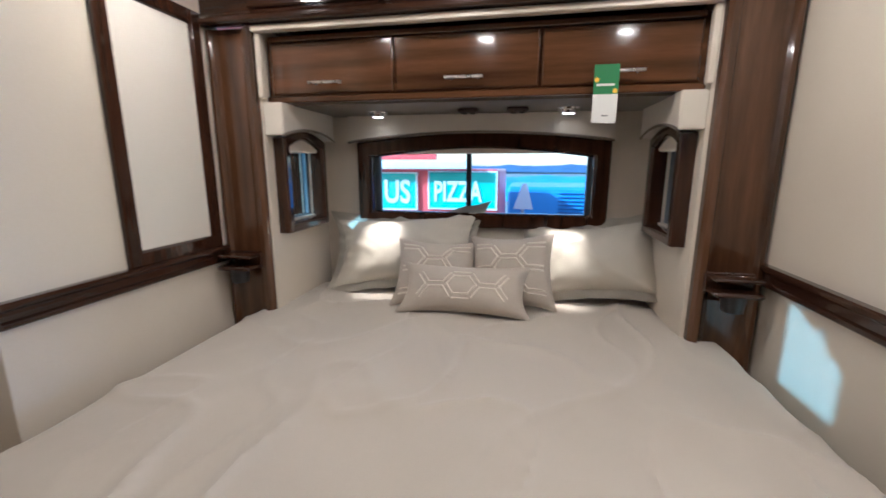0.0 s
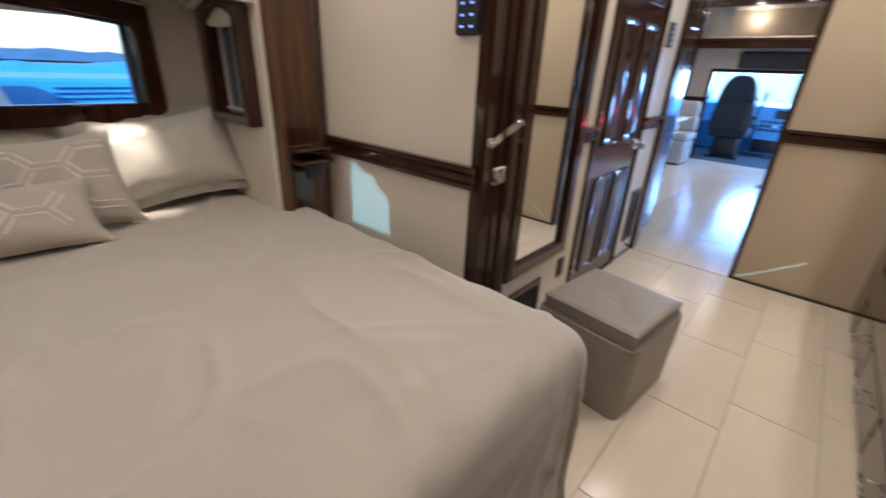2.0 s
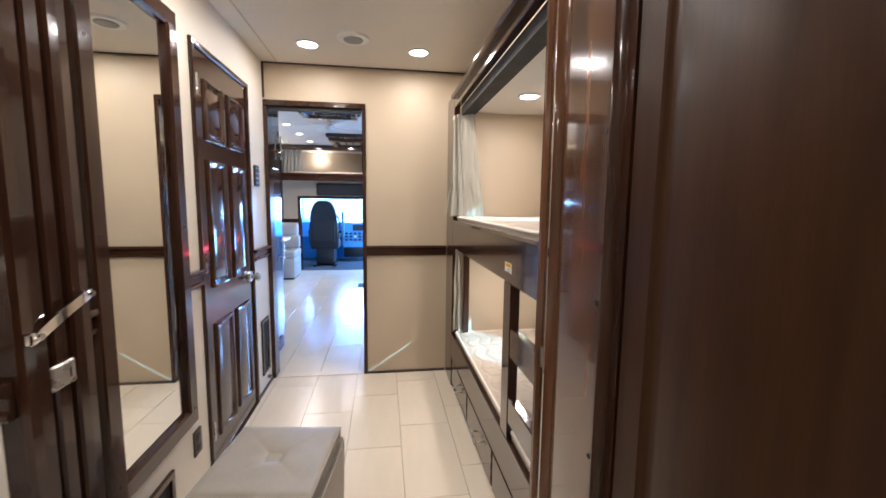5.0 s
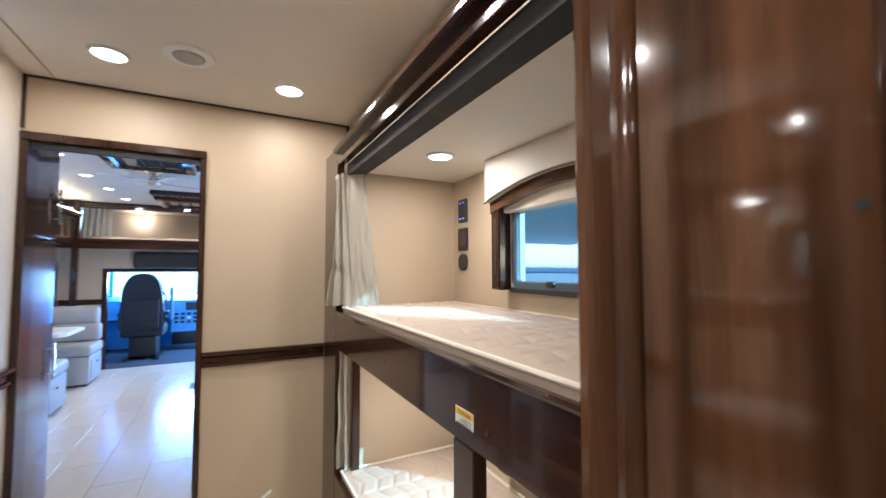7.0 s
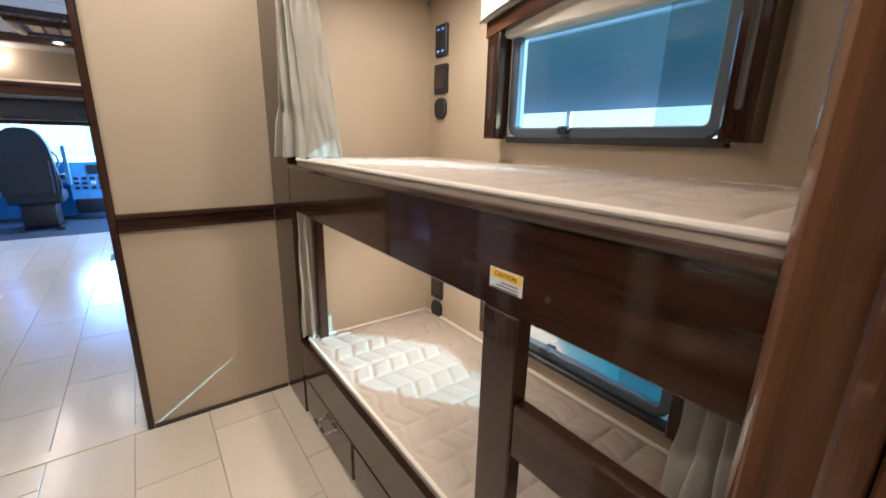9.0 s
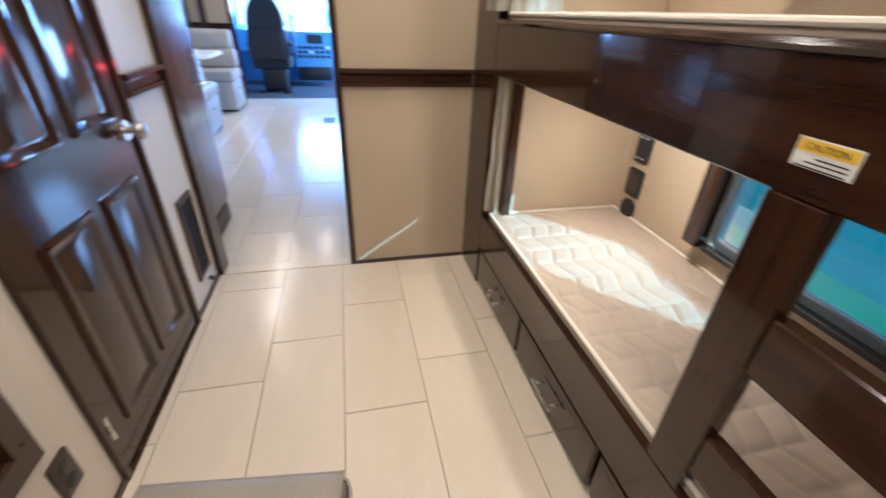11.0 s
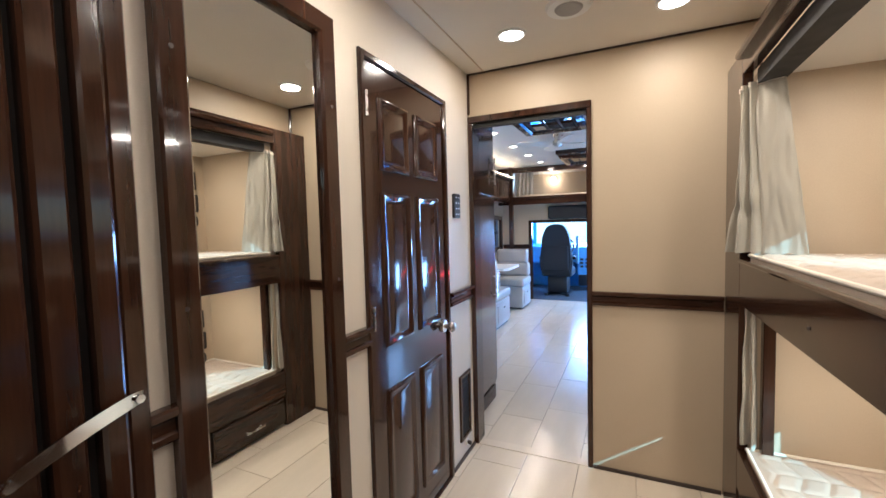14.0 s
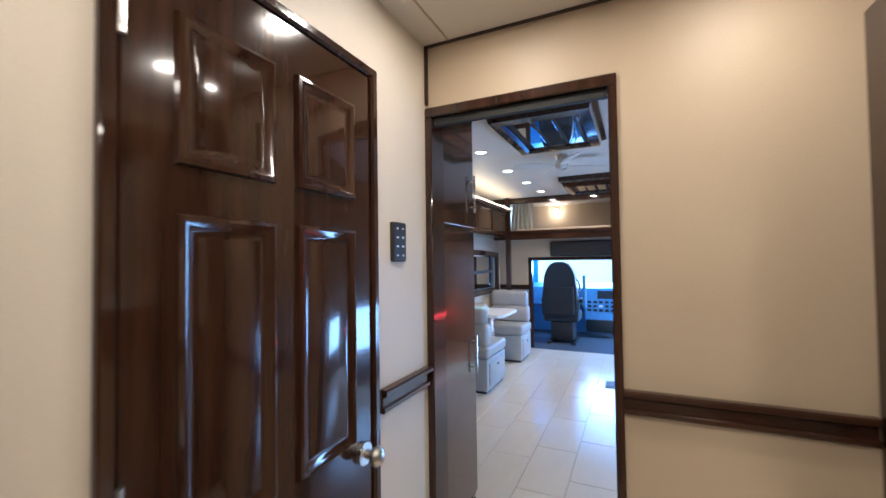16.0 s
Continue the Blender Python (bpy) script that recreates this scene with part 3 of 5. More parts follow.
part("frame", ring(on("y-", LEFT_Y), (1.90, 2.20, 0.03, 0.26), [(0, 0), (0, 0.010), (0.003, 0.013), (0.026, 0.013), (0.028, 0.003)]), WOOD_X, grill)
part("backing", ring(on("y-", LEFT_Y), (1.926, 2.174, 0.056, 0.234), [(0, 0.001), (0, 0.002)], fill=True), RUBBER, grill)

# slide-out edge: fluted dark fascia, seal and fixed casing, with a locking bar
setting("trim_slide_edge", sweep([(1.437, 1.402), (1.437, 1.366), (1.445, 1.357), (1.470, 1.357), (1.480, 1.366), (1.490, 1.388), (1.494, 1.425), (1.590, 1.425), (1.597, 1.432), (1.597, 1.482), (1.488, 1.482), (1.488, 1.402)],
                                 lambda a, b, e: (a, b, 0.0 if e == 0 else SLIDE_Z)), WOOD, "fluted dark wood edge of the bedroom slide", "trim")
setting("slide_seal", boxes((1.597, 1.614, 1.462, 1.484, 0, SLIDE_Z), (1.660, 1.684, 1.466, 1.492, 0, SLIDE_Z)), RUBBER, "black rubber slide seal", "trim")
setting("trim_slide_stile", sweep([(1.614, 1.492), (1.614, 1.436), (1.620, 1.430), (1.654, 1.430), (1.660, 1.436), (1.660, 1.492)],
                                  lambda a, b, e: (a, b, 0.0 if e == 0 else SLIDE_Z)), WOOD, "narrow dark wood stile of the slide edge", "trim")
setting("trim_slide_casing", sweep([(1.684, 1.495), (1.684, 1.440), (1.690, 1.434), (1.718, 1.434), (1.723, 1.437), (1.726, 1.447), (1.732, 1.444), (1.764, 1.446), (1.769, 1.452), (1.769, 1.495)],
                                   lambda a, b, e: (a, b, 0.0 if e == 0 else CEIL - 0.002)), WOOD, "fluted dark wood casing round the slide opening", "trim")
bar = thing("slide_lock_bar", (1.645, 1.42, 1.03), "chrome locking bar across the slide edge", "latch")


def strap(s, t):
    u = 2 * s - 1
    half = 0.0135 - 0.004 * u ** 8
    return (1.548 + 0.194 * s, 1.417 + 0.010 * s - 0.008 * (1 - u * u), 1.004 + 0.062 * s + 0.010 * (1 - u * u) + half * (2 * t - 1))


part("strap", sheet(20, 2, strap, thick=0.004), CHROME, bar)
for p, far in (((1.556, 1.412, 1.007), 1.426), ((1.734, 1.420, 1.064), 1.447)):
    part("bolt", rod((p[0], p[1] - 0.006, p[2]), (p[0], far, p[2]), 0.008, n=12), CHROME, bar)
piv = thing("slide_catch", (1.455, 1.352, 1.03), "small chrome catch on the slide edge", "latch")
part("block", box(1.447, 1.463, 1.344, 1.358, 1.02, 1.045, 0.003), CHROME, piv)
part("pin", rod((1.455, 1.338, 1.0325), (1.455, 1.345, 1.0325), 0.004, n=10), STEEL, piv)
brk = thing("slide_bracket", (1.63, 1.42, 0.86), "brushed steel catch plate on dark slide edge", "latch")
part("plate", box(1.590, 1.662, 1.419, 1.4295, 0.862, 0.922, 0.004), STEEL, brk)
part("slot", box(1.640, 1.645, 1.4175, 1.420, 0.880, 0.905, 0.001), DARK_BROWN, brk)


# ---- bed niche ----
def pilaster(x0, x1, mirrored):
    s = -1 if mirrored else 1
    prof = [(0, 0.02), (0, -0.01), (0.012, -0.028), (0.026, -0.03), (0.036, -0.015), (0.05, -0.012), (0.150, -0.012), (0.162, -0.016), (0.172, -0.034), (0.190, -0.034), (0.200, -0.02), (0.205, 0.02)]
    k = (x1 - x0) / 0.205
    base = x1 if mirrored else x0
    return setting("trim_pilaster", sweep([(base + s * a * k, 2.2 + b) for a, b in prof], lambda a, b, e: (a, b, 0.0 if e == 0 else 1.81)), WOOD_RED,
                   "tall dark wood pilaster beside the bed", "trim")


pilaster(SLIDE_L + 0.002, -0.455, False)
pilaster(1.205, SLIDE_R - 0.002, True)
setting("wall_pilaster_back", boxes((SLIDE_L, NICHE_L - 0.05, 2.222, 2.26, 0, 1.81), (NICHE_R + 0.05, SLIDE_R, 2.222, 2.26, 0, 1.81)), WALL, "beige panel behind pilaster", "wall")
header = thing("overhead_cabinet", (0.37, 2.15, 1.82), "dark glossy wood cabinet across the slide above the bed", "cabinet")
part("body", boxes((SLIDE_L, SLIDE_R, 2.17, 2.72, 1.825, SLIDE_Z - 0.002)), WOOD_X, header)
part("lower_moulding", sweep([(0, 0), (-0.03, 0), (-0.038, 0.008), (-0.038, 0.022), (-0.02, 0.034), (-0.015, 0.045), (0, 0.045)],
                             lambda a, b, e: (SLIDE_L if e == 0 else SLIDE_R, 2.17 + a, 1.815 + b)), WOOD_X, header)
for a, b in ((-0.45, 0.10), (0.11, 0.655), (0.665, 1.21)):
    d = part("door", ring(on("y-", 2.169), (a, b, 1.868, SLIDE_Z - 0.006), [(0, 0), (0, 0.016), (0.004, 0.020)], fill=True), WOOD_X, header)
part("catch", box(0.085, 0.125, 2.125, 2.150, 1.855, 1.885, 0.005), STEEL, header)
EDGE = material("cream_edge_trim", (0.62, 0.56, 0.47), 0.35, spread=0.04, scale=10)
setting("trim_niche_edge", boxes((NICHE_L - 0.004, NICHE_R + 0.004, 2.165, 2.20, 1.790, 1.812), (NICHE_L - 0.004, NICHE_L + 0.018, 2.185, 2.215, 1.55, 1.790),
                                 (NICHE_R - 0.018, NICHE_R + 0.004, 2.185, 2.215, 1.55, 1.790), bevel=0.003), EDGE, "cream edge trim round the bed niche", "trim")
over = thing("bed_cabinet", (0.37, 2.26, 1.535), "row of three dark wood overhead cupboards above bed", "cabinet")
part("body", boxes((NICHE_L, NICHE_R, 2.262, 2.72, 1.54, 1.79)), WOOD_RED_X, over)
part("underside", boxes((NICHE_L, NICHE_R, 2.30, 2.722, 1.532, 1.5395)), material("grey_taupe_laminate", (0.16, 0.14, 0.12), 0.35, spread=0.08, scale=5), over)
part("top_rail", box(NICHE_L + 0.02, NICHE_R - 0.02, 2.235, 2.262, 1.768, 1.789, 0.003), WOOD_RED_X, over)
part("bottom_rail", box(NICHE_L, NICHE_R, 2.238, 2.262, 1.536, 1.562, 0.004), WOOD_RED_X, over)
for a, b, h in ((-0.425, 0.090, -0.18), (0.100, 0.640, 0.369), (0.650, 1.172, 0.923)):
    d = part("door", ring(on("y-", 2.261), (a, b, 1.568, 1.765), [(0, 0), (0, 0.014), (0.006, 0.019)], fill=True), WOOD_RED_X, over)
    hd = part("handle", box(h - 0.072, h + 0.072, 2.208, 2.216, 1.601, 1.611, 0.002), STEEL, d, "slim nickel bar handle")
    for q in (-0.05, 0.05):
        part("handle_post", rod((h + q, 2.243, 1.606), (h + q, 2.214, 1.606), 0.004, n=8), STEEL, d)
for x in (0.351, 0.566):
    dome = thing("bed_socket", (x, 2.51, 1.532), "dark surface-mounted switch under cupboard", "switch")
    part("housing", box(x - 0.045, x + 0.045, 2.48, 2.54, 1.514, 1.532, 0.006), DARK_BROWN, dome)
    for q in (-0.018, 0.018):
        part("rocker", box(x + q - 0.012, x + q + 0.012, 2.495, 2.525, 1.509, 1.515, 0.003), BLACK, dome)
tag = thing("hang_tag", (0.867, 2.205, 1.42), "green and white paper tag hung on cupboard handle", "tag")
part("upper_card", box(0.826, 0.908, 2.2015, 2.203, 1.528, 1.625, 0.0003), GREEN, tag, "green card with round hole")
part("lower_card", box(0.826, 0.908, 2.2017, 2.2028, 1.432, 1.528, 0.0002), WHITE, tag)
part("print_bar", box(0.836, 0.895, 2.2008, 2.2014, 1.555, 1.562), WHITE, tag)
for x, z in ((0.836, 1.575), (0.898, 1.538)):
    part("print_dot", rod((x, 2.2008, z), (x, 2.2014, z), 0.008, n=12), YELLOW, tag)
part("print_mark", box(0.86, 0.88, 2.2009, 2.2016, 1.455, 1.458), BLACK, tag)


def arched_window(name, to, rect, glass_rect, rise, label, glass, mullion=None, wide=0.06, deep=0.03, grips=False, out=0.0):
    """Wooden arched surround, dark metal sash with rounded corners, pane and roller shade behind the arch."""
    u0, u1, v0, v1 = rect
    w = thing(name, to((u0 + u1) / 2, v0, 0), label, "window", kind="structure")
    if grips:
        for p, q in ((u0, u0 + wide), (u1 - wide, u1)):
            part("side_board", ring(to, (p, q, v0, v1 - 0.004), [(0, 0), (0, deep), (0.006, deep + 0.006)], fill=True), WOOD, w)
        top = [(u0 + (u1 - u0) * k / 18, v1 + rise * math.sin(math.pi * k / 18) ** 1.15) for k in range(19)]
        low = [(a, b - (0.050 if 0 < i < 18 else 0.054)) for i, (a, b) in enumerate(top)]
        out_way = Vector(to(0, 0, 1)) - Vector(to(0, 0, 0))
        part("arch_board", prism([Vector(to(a, b, -0.002)) for a, b in top + low[::-1]], out_way * (deep + 0.012)), WOOD_RED_X, w)
        part("bottom_rail", ring(to, (u0 + wide, u1 - wide, v0 - 0.012, v0 + 0.010), [(0, 0), (0, 0.030), (0.003, 0.034)], fill=True), BLACK, w, "thin black metal rail")
    else:
        part("window_frame", ring(to, rect, [(0, 0), (0, deep), (0.006, deep + 0.006), (wide - 0.012, deep + 0.006), (wide - 0.004, deep - 0.002), (wide, deep - 0.012), (wide, -0.01)], rise=rise), WOOD, w)
    g0, g1, h0, h1 = glass_rect
    if grips:
        for q in ((u0 + wide - 0.006, g0 - 0.030), (g1 + 0.030, u1 - wide + 0.006)):
            part("reveal", ring(to, (q[0], q[1], v0 + 0.012, v1 - 0.05), [(0, out - 0.04), (0, out - 0.03), (0.003, out - 0.028)], fill=True), PIPING, w, "cream window reveal")
    if grips:
        # filler added above the sash to stop sun passing over it
        part("sun_stop_filler", ring(to, (u0 + wide - 0.006, u1 - wide + 0.006, h1 + 0.030, v1 + 0.02), [(0, out - 0.045), (0, out - 0.035), (0.002, out - 0.033)], fill=True), SASH, w)
    part("sash", ring(to, (g0 - 0.035, g1 + 0.035, h0 - 0.035, h1 + 0.035), [(0, out - 0.05), (0, out - 0.028), (0.004, out - 0.024), (0.030, out - 0.024), (0.035, out - 0.03), (0.035, out - 0.05)], radius=0.05), SASH, w, "slate painted metal sash")
    pane = part("pane", ring(to, (g0 - 0.004, g1 + 0.004, h0 - 0.004, h1 + 0.004), [(0, out - 0.040), (0.0005, out - 0.040)], fill=True, radius=0.02), glass, w, smooth=False)
    pane.visible_shadow = False
    if grips:
        mesh_edge = g0 + (g1 - g0) * 0.22
        screen = part("insect_screen", ring(to, (g0 - 0.003, mesh_edge, h0 - 0.003, h1 + 0.003), [(0, out - 0.046), (0.0005, out - 0.046)], fill=True), SCREEN_MESH, w, "fine grey insect screen", smooth=False)
        screen.visible_shadow = False
        part("latch", ring(to, ((g0 + g1) / 2 + 0.08, (g0 + g1) / 2 + 0.125, h0 - 0.022, h0 + 0.004), [(0, out - 0.03), (0, out - 0.016), (0.004, out - 0.012)], fill=True, radius=0.012), BLACK, w, "black window latch")
    if mullion:
        part("mullion", ring(to, (mullion - 0.013, mullion + 0.013, h0 - 0.003, h1 + 0.003), [(0, -0.045), (0, -0.028), (0.003, -0.025)], fill=True), BLACK, w)
    part("shade_roll", ring(to, (u0 + wide - 0.01, u1 - wide + 0.01, v1 - 0.055, v1 - 0.01), [(0, -0.02), (0, deep - 0.03), (0.006, deep - 0.022)], rise=rise * 0.95, fill=True), PIPING, w, "cream rolled-up shade")
    if grips:
        for c in (u0 + wide / 2, u1 - wide / 2):
            part("grip_slot", ring(to, (c - 0.010, c + 0.010, v0 + 0.07, v1 - 0.08), [(0, deep + 0.004), (0.002, deep + 0.008), (0.006, deep + 0.0065)], fill=True, radius=0.009), DARK_BROWN, w)
    return w


def valance(name, to, u0, u1, z0, z1, depth, rise, label):
    """A padded box pelmet with an arched lower edge."""
    v = thing(name, to((u0 + u1) / 2, z1, 0), label, "valance")
    n = 16
    bm = bmesh.new()
    low = [(u0 + (u1 - u0) * k / n, z0 + rise * math.sin(math.pi * k / n) ** 0.8) for k in range(n + 1)]
    ptsf = [to(a, b, depth) for a, b in low] + [to(u1, z1, depth), to(u0, z1, depth)]
    prism([Vector(p) for p in ptsf], Vector(to(0, 0, 0.001)) - Vector(to(0, 0, depth)), bm)
    bmesh.ops.bevel(bm, geom=list(bm.edges), offset=0.004, segments=2, affect="EDGES")
    part("padding", bm, VALANCE, v)
    hem = sheet(32, 4, lambda s, t: to(u0 + (u1 - u0) * s, z0 + rise * math.sin(math.pi * s) ** 0.8 + 0.006 * math.sin(t * 2 * math.pi), depth + 0.006 * math.cos(t * 2 * math.pi)))
    part("hem", hem, HEM, v, "taupe cord hem")
    return v


arched_window("window_1", on("y-", HEAD_Y), (-0.255, 1.0, 0.975, 1.40), (-0.15, 0.905, 1.02, 1.355), 0.045, "wide arched dark-framed window above the bed head", GLASS, mullion=0.325, wide=0.075)
valance("window_valance", on("y-", HEAD_Y), -0.285, 1.0, 1.40, 1.53, 0.075, 0.045, "ivory padded valance over bed window")
for side, to in (("left", on("x+", NICHE_L)), ("right", on("x-", NICHE_R))):
    arched_window("window_2" if side == "left" else "window_3", to, (2.255, 2.62, 0.99, 1.40), (2.355, 2.565, 1.045, 1.375), 0.04, "narrow arched dark-framed side window by the bed", TINT_GLASS, wide=0.042, deep=0.05)
    valance("window_valance", to, 2.20, 2.66, 1.405, 1.535, 0.085, 0.035, "ivory padded valance over side window")
for x, s in ((-0.565, 1), (1.315, -1)):
    cup = thing("bedside_pocket", (x, 2.16, 0.84), "dark wood cup shelf on the bedside pilaster", "shelf")
    part("shelf", box(x - 0.075, x + 0.075, 2.075, 2.165, 0.855, 0.872, 0.006), WOOD_X, cup)
    part("upper_lip", box(x - 0.075, x + 0.075, 2.085, 2.165, 0.905, 0.918, 0.005), WOOD_X, cup)
    part("cup", rod((x, 2.118, 0.80), (x, 2.118, 0.86), 0.033, n=20, r2=0.04), BLACK, cup)
    part("back_plate", box(x - 0.08, x + 0.08, 2.158, 2.172, 0.85, 0.925, 0.005), WOOD, cup)

# framed panel on the slide's left wall
panel = thing("wall_panel", (SLIDE_L, 1.93, 0.945), "beige wardrobe panel in a dark wood frame", "panel")
part("frame", ring(on("x+", SLIDE_L), (1.72, 2.145, 0.948, 1.86), [(0, 0), (0, 0.016), (0.004, 0.020), (0.044, 0.020), (0.050, 0.012), (0.052, 0.004)]), WOOD, panel)
part("field", ring(on("x+", SLIDE_L), (1.765, 2.10, 0.993, 1.815), [(0, 0.001), (0, 0.006)], fill=True), LINER, panel)


# ---- bed ----
def drape(u0, u1, v0, v1, top, r, low, cell, wrinkle, seed, sides):
    """A cover over a soft box: rounded edges, hanging down to low on the named sides."""
    bm = bmesh.new()
    hang = top - r - low + r * math.pi / 2
    a0, a1 = u0 + r - (hang if "l" in sides else r * 1.5), u1 - r + (hang if "r" in sides else r * 1.5)
    b0, b1 = v0 + r - (hang if "f" in sides else r * 1.5), v1 - r + (hang if "b" in sides else r * 1.5)
    nu, nv = int((a1 - a0) / cell), int((b1 - b0) / cell)

    def f(s, t):
        p = Vector((a0 + (a1 - a0) * s, b0 + (b1 - b0) * t))
        c = Vector((min(max(p.x, u0 + r), u1 - r), min(max(p.y, v0 + r), v1 - r)))
        d = p - c
        L = d.length
        dirn = d.normalized() if L > 1e-6 else Vector((0, 0))
        if L < r * math.pi / 2:
            q, z = c + dirn * r * math.sin(L / r), top - r + r * math.cos(L / r)
        else:
            q, z = c + dirn * r, top - r - (L - r * math.pi / 2)
        w1 = noise.noise(Vector((p.x * 2.2 + seed, p.y * 1.6, 0.3))) * 0.6 + noise.noise(Vector((p.x * 7 + p.y * 3, p.y * 4 - p.x * 2, seed))) * 0.25
        fold = max(0.0, noise.noise(Vector((p.x * 1.3 - p.y * 2.4, p.x * 9 + p.y * 4, seed + 4)))) ** 2
        crease = (1 - abs(noise.noise(Vector((p.x * 1.1 + p.y * 1.7 + seed, p.x * 2.6 - p.y * 1.2, 7.0))))) ** 14 + 0.6 * (1 - abs(noise.noise(Vector((p.x * 3.1 - p.y * 0.9, p.y * 2.2 + seed, 2.5))))) ** 18
        n = Vector((dirn.x, dirn.y, 0)) if L >= r * math.pi / 2 else Vector((0, 0, 1))
        edge = min(1.0, max(0.0, 1 - min(p.x - u0, u1 - p.x, p.y - v0 + 0.1) / 0.45))
        pleat = edge * noise.noise(Vector((p.x * 11 - p.y * 5, p.y * 9 + p.x * 4, seed + 2))) * 0.30
        amt = wrinkle * (w1 + 1.2 * fold + 1.1 * crease + pleat) * (1.0 - 0.25 * edge)
        way = p - Vector((u1 - 0.12, v0 + 0.10))
        far = way.length
        ray = noise.noise(Vector((way.x / max(far, 0.01) * 3.4, way.y / max(far, 0.01) * 3.4, far * 0.8 + seed + 5)))
        amt += math.exp(-far / 0.42) * min(1.0, far / 0.32) ** 1.5 * (0.030 * (1 - abs(ray)) ** 4 + 0.020 * ray - 0.008)
        flare = 0.05 * noise.noise(Vector((p.x * 5, p.y * 5, seed + 9))) * max(0, L - r) if L > r else 0
        return Vector((q.x, q.y, z)) + n * (amt + flare)
    return sheet(nu, nv, f, bm)


bed = thing("bed", (0.40, 1.75, 0.0), "wide bed with a smooth warm grey cotton cover", "bed")
part("platform", box(-0.50, 1.27, 0.98, 2.68, 0.0, 0.34, 0.01), WOOD_X, bed)
part("mattress", box(-0.53, 1.31, 0.93, 2.70, 0.342, 0.62, 0.05, seg=3), SHAM, bed)
part("bed_cover", drape(-0.575, 1.355, 0.885, 2.715, 0.653, 0.082, 0.10, 0.012, 0.014, 2.0, "lrf"), LINEN, bed)


def pillow(name, w, h, t, label, mat, flange=0.0, seed=0.0, pattern=0):
    """A cushion lying flat round the origin, w along x and h along y; pattern adds raised hexagon stitching."""
    ob = thing(name, (0, 0, 0), label, "pillow", "pillows on the bed")
    n = 30

    def height(x, y):
        a, b = abs(2 * x / w), abs(2 * y / h)
        if a >= 1 or b >= 1:
            return 0.0
        return t / 2 * ((1 - a ** 2.6) * (1 - b ** 2.6)) ** (0.75 if flange else 0.55) * (1 + 0.10 * noise.noise(Vector((x * 6 + seed, y * 6, 0))))

    def edge(x, y):
        ear = 1 + (0.10 if flange else 0.06) * abs(4 * x * y / (w * h)) ** 3
        x, y = x * ear, y * ear
        return x * (1 - 0.08 * (1 - (2 * y / h) ** 2)), y * (1 - 0.11 * (1 - (2 * x / w) ** 2))
    def crinkle(x, y):
        """Pulled creases that run in from the edges of a loose cover."""
        if not flange:
            return 0.0
        rim = max(abs(2 * x / w), abs(2 * y / h)) ** 4
        return rim * 0.010 * noise.noise(Vector((x * 26, y * 26, seed))) + 0.010 * (1 - abs(noise.noise(Vector((x * 5 + seed, y * 7, 3))))) ** 9

    for side in (1, -1):
        def f(s, q):
            x, y = (s - 0.5) * w, (q - 0.5) * h
            ex, ey = edge(x, y)
            return (ex, ey, side * height(x, y) + 0.006 * noise.noise(Vector((x * 12, y * 12, seed + side))) + crinkle(x, y))
        part("front" if side > 0 else "back", sheet(n, n, f), mat, ob)
    if flange:
        bm = bmesh.new()
        m = 60
        inner, outer = [], []
        for i in range(4 * m):
            k, s = divmod(i, m)
            s = s / m
            x, y = [((s - 0.5) * w, -h / 2), (w / 2, (s - 0.5) * h), ((0.5 - s) * w, h / 2), (-w / 2, (0.5 - s) * h)][k]
            ex, ey = edge(x, y)
            g = 1 + flange * 2 / w, 1 + flange * 2 / h
            wob = 0.022 * noise.noise(Vector((i * 0.16, seed, 2)))
            inner.append(bm.verts.new((ex, ey, 0)))
            outer.append(bm.verts.new((ex * g[0], ey * g[1], wob)))
        for i in range(4 * m):
            j = (i + 1) % (4 * m)
            bm.faces.new((inner[i], inner[j], outer[j], outer[i]))
        bmesh.ops.solidify(bm, geom=list(bm.faces), thickness=0.004)
        part("flange", bm, mat, ob)
    if pattern:
        bm = bmesh.new()
        R = 0.064
        done = set()
        for i in range(-8, 9):
            for j in range(-6, 7):
                cx, cy = i * R * 1.5 * 1.25, (j + 0.5 * (i % 2)) * R * math.sqrt(3)
                for k in range(6):
                    if (i * 7 + j * 5 + k * 3) % 5 == 0:
                        continue
                    pa = (cx + R * 1.25 * math.cos(radians(60 * k)), cy + R * math.sin(radians(60 * k)))
                    pb = (cx + R * 1.25 * math.cos(radians(60 * k + 60)), cy + R * math.sin(radians(60 * k + 60)))
                    key = (round((pa[0] + pb[0]) * 500), round((pa[1] + pb[1]) * 500))
                    if key in done or max(abs(pa[0]), abs(pb[0])) > w * 0.46 or max(abs(pa[1]), abs(pb[1])) > h * 0.45:
                        continue
                    done.add(key)
                    for off in (-0.011, 0.011):
                        steps = 5
                        nx, ny = -(pb[1] - pa[1]), pb[0] - pa[0]
                        ln = math.hypot(nx, ny)
                        nx, ny = nx / ln, ny / ln
                        rows = []
                        for q in range(steps + 1):
                            x, y = pa[0] + (pb[0] - pa[0]) * q / steps + nx * off, pa[1] + (pb[1] - pa[1]) * q / steps + ny * off
                            rows.append([])
                            for dw, dz in ((-0.0045, 0.0), (0, 0.0042), (0.0045, 0.0)):
                                xx, yy = x + nx * dw, y + ny * dw
                                ex, ey = edge(xx, yy)
                                rows[-1].append(bm.verts.new((ex, ey, height(xx, yy) + dz + 0.0005 + 0.006 * noise.noise(Vector((xx * 12, yy * 12, seed + 1))))))
                        for ra, rb in zip(rows, rows[1:]):
                            for c in (0, 1):
                                bm.faces.new((ra[c], rb[c], rb[c + 1], ra[c + 1]))
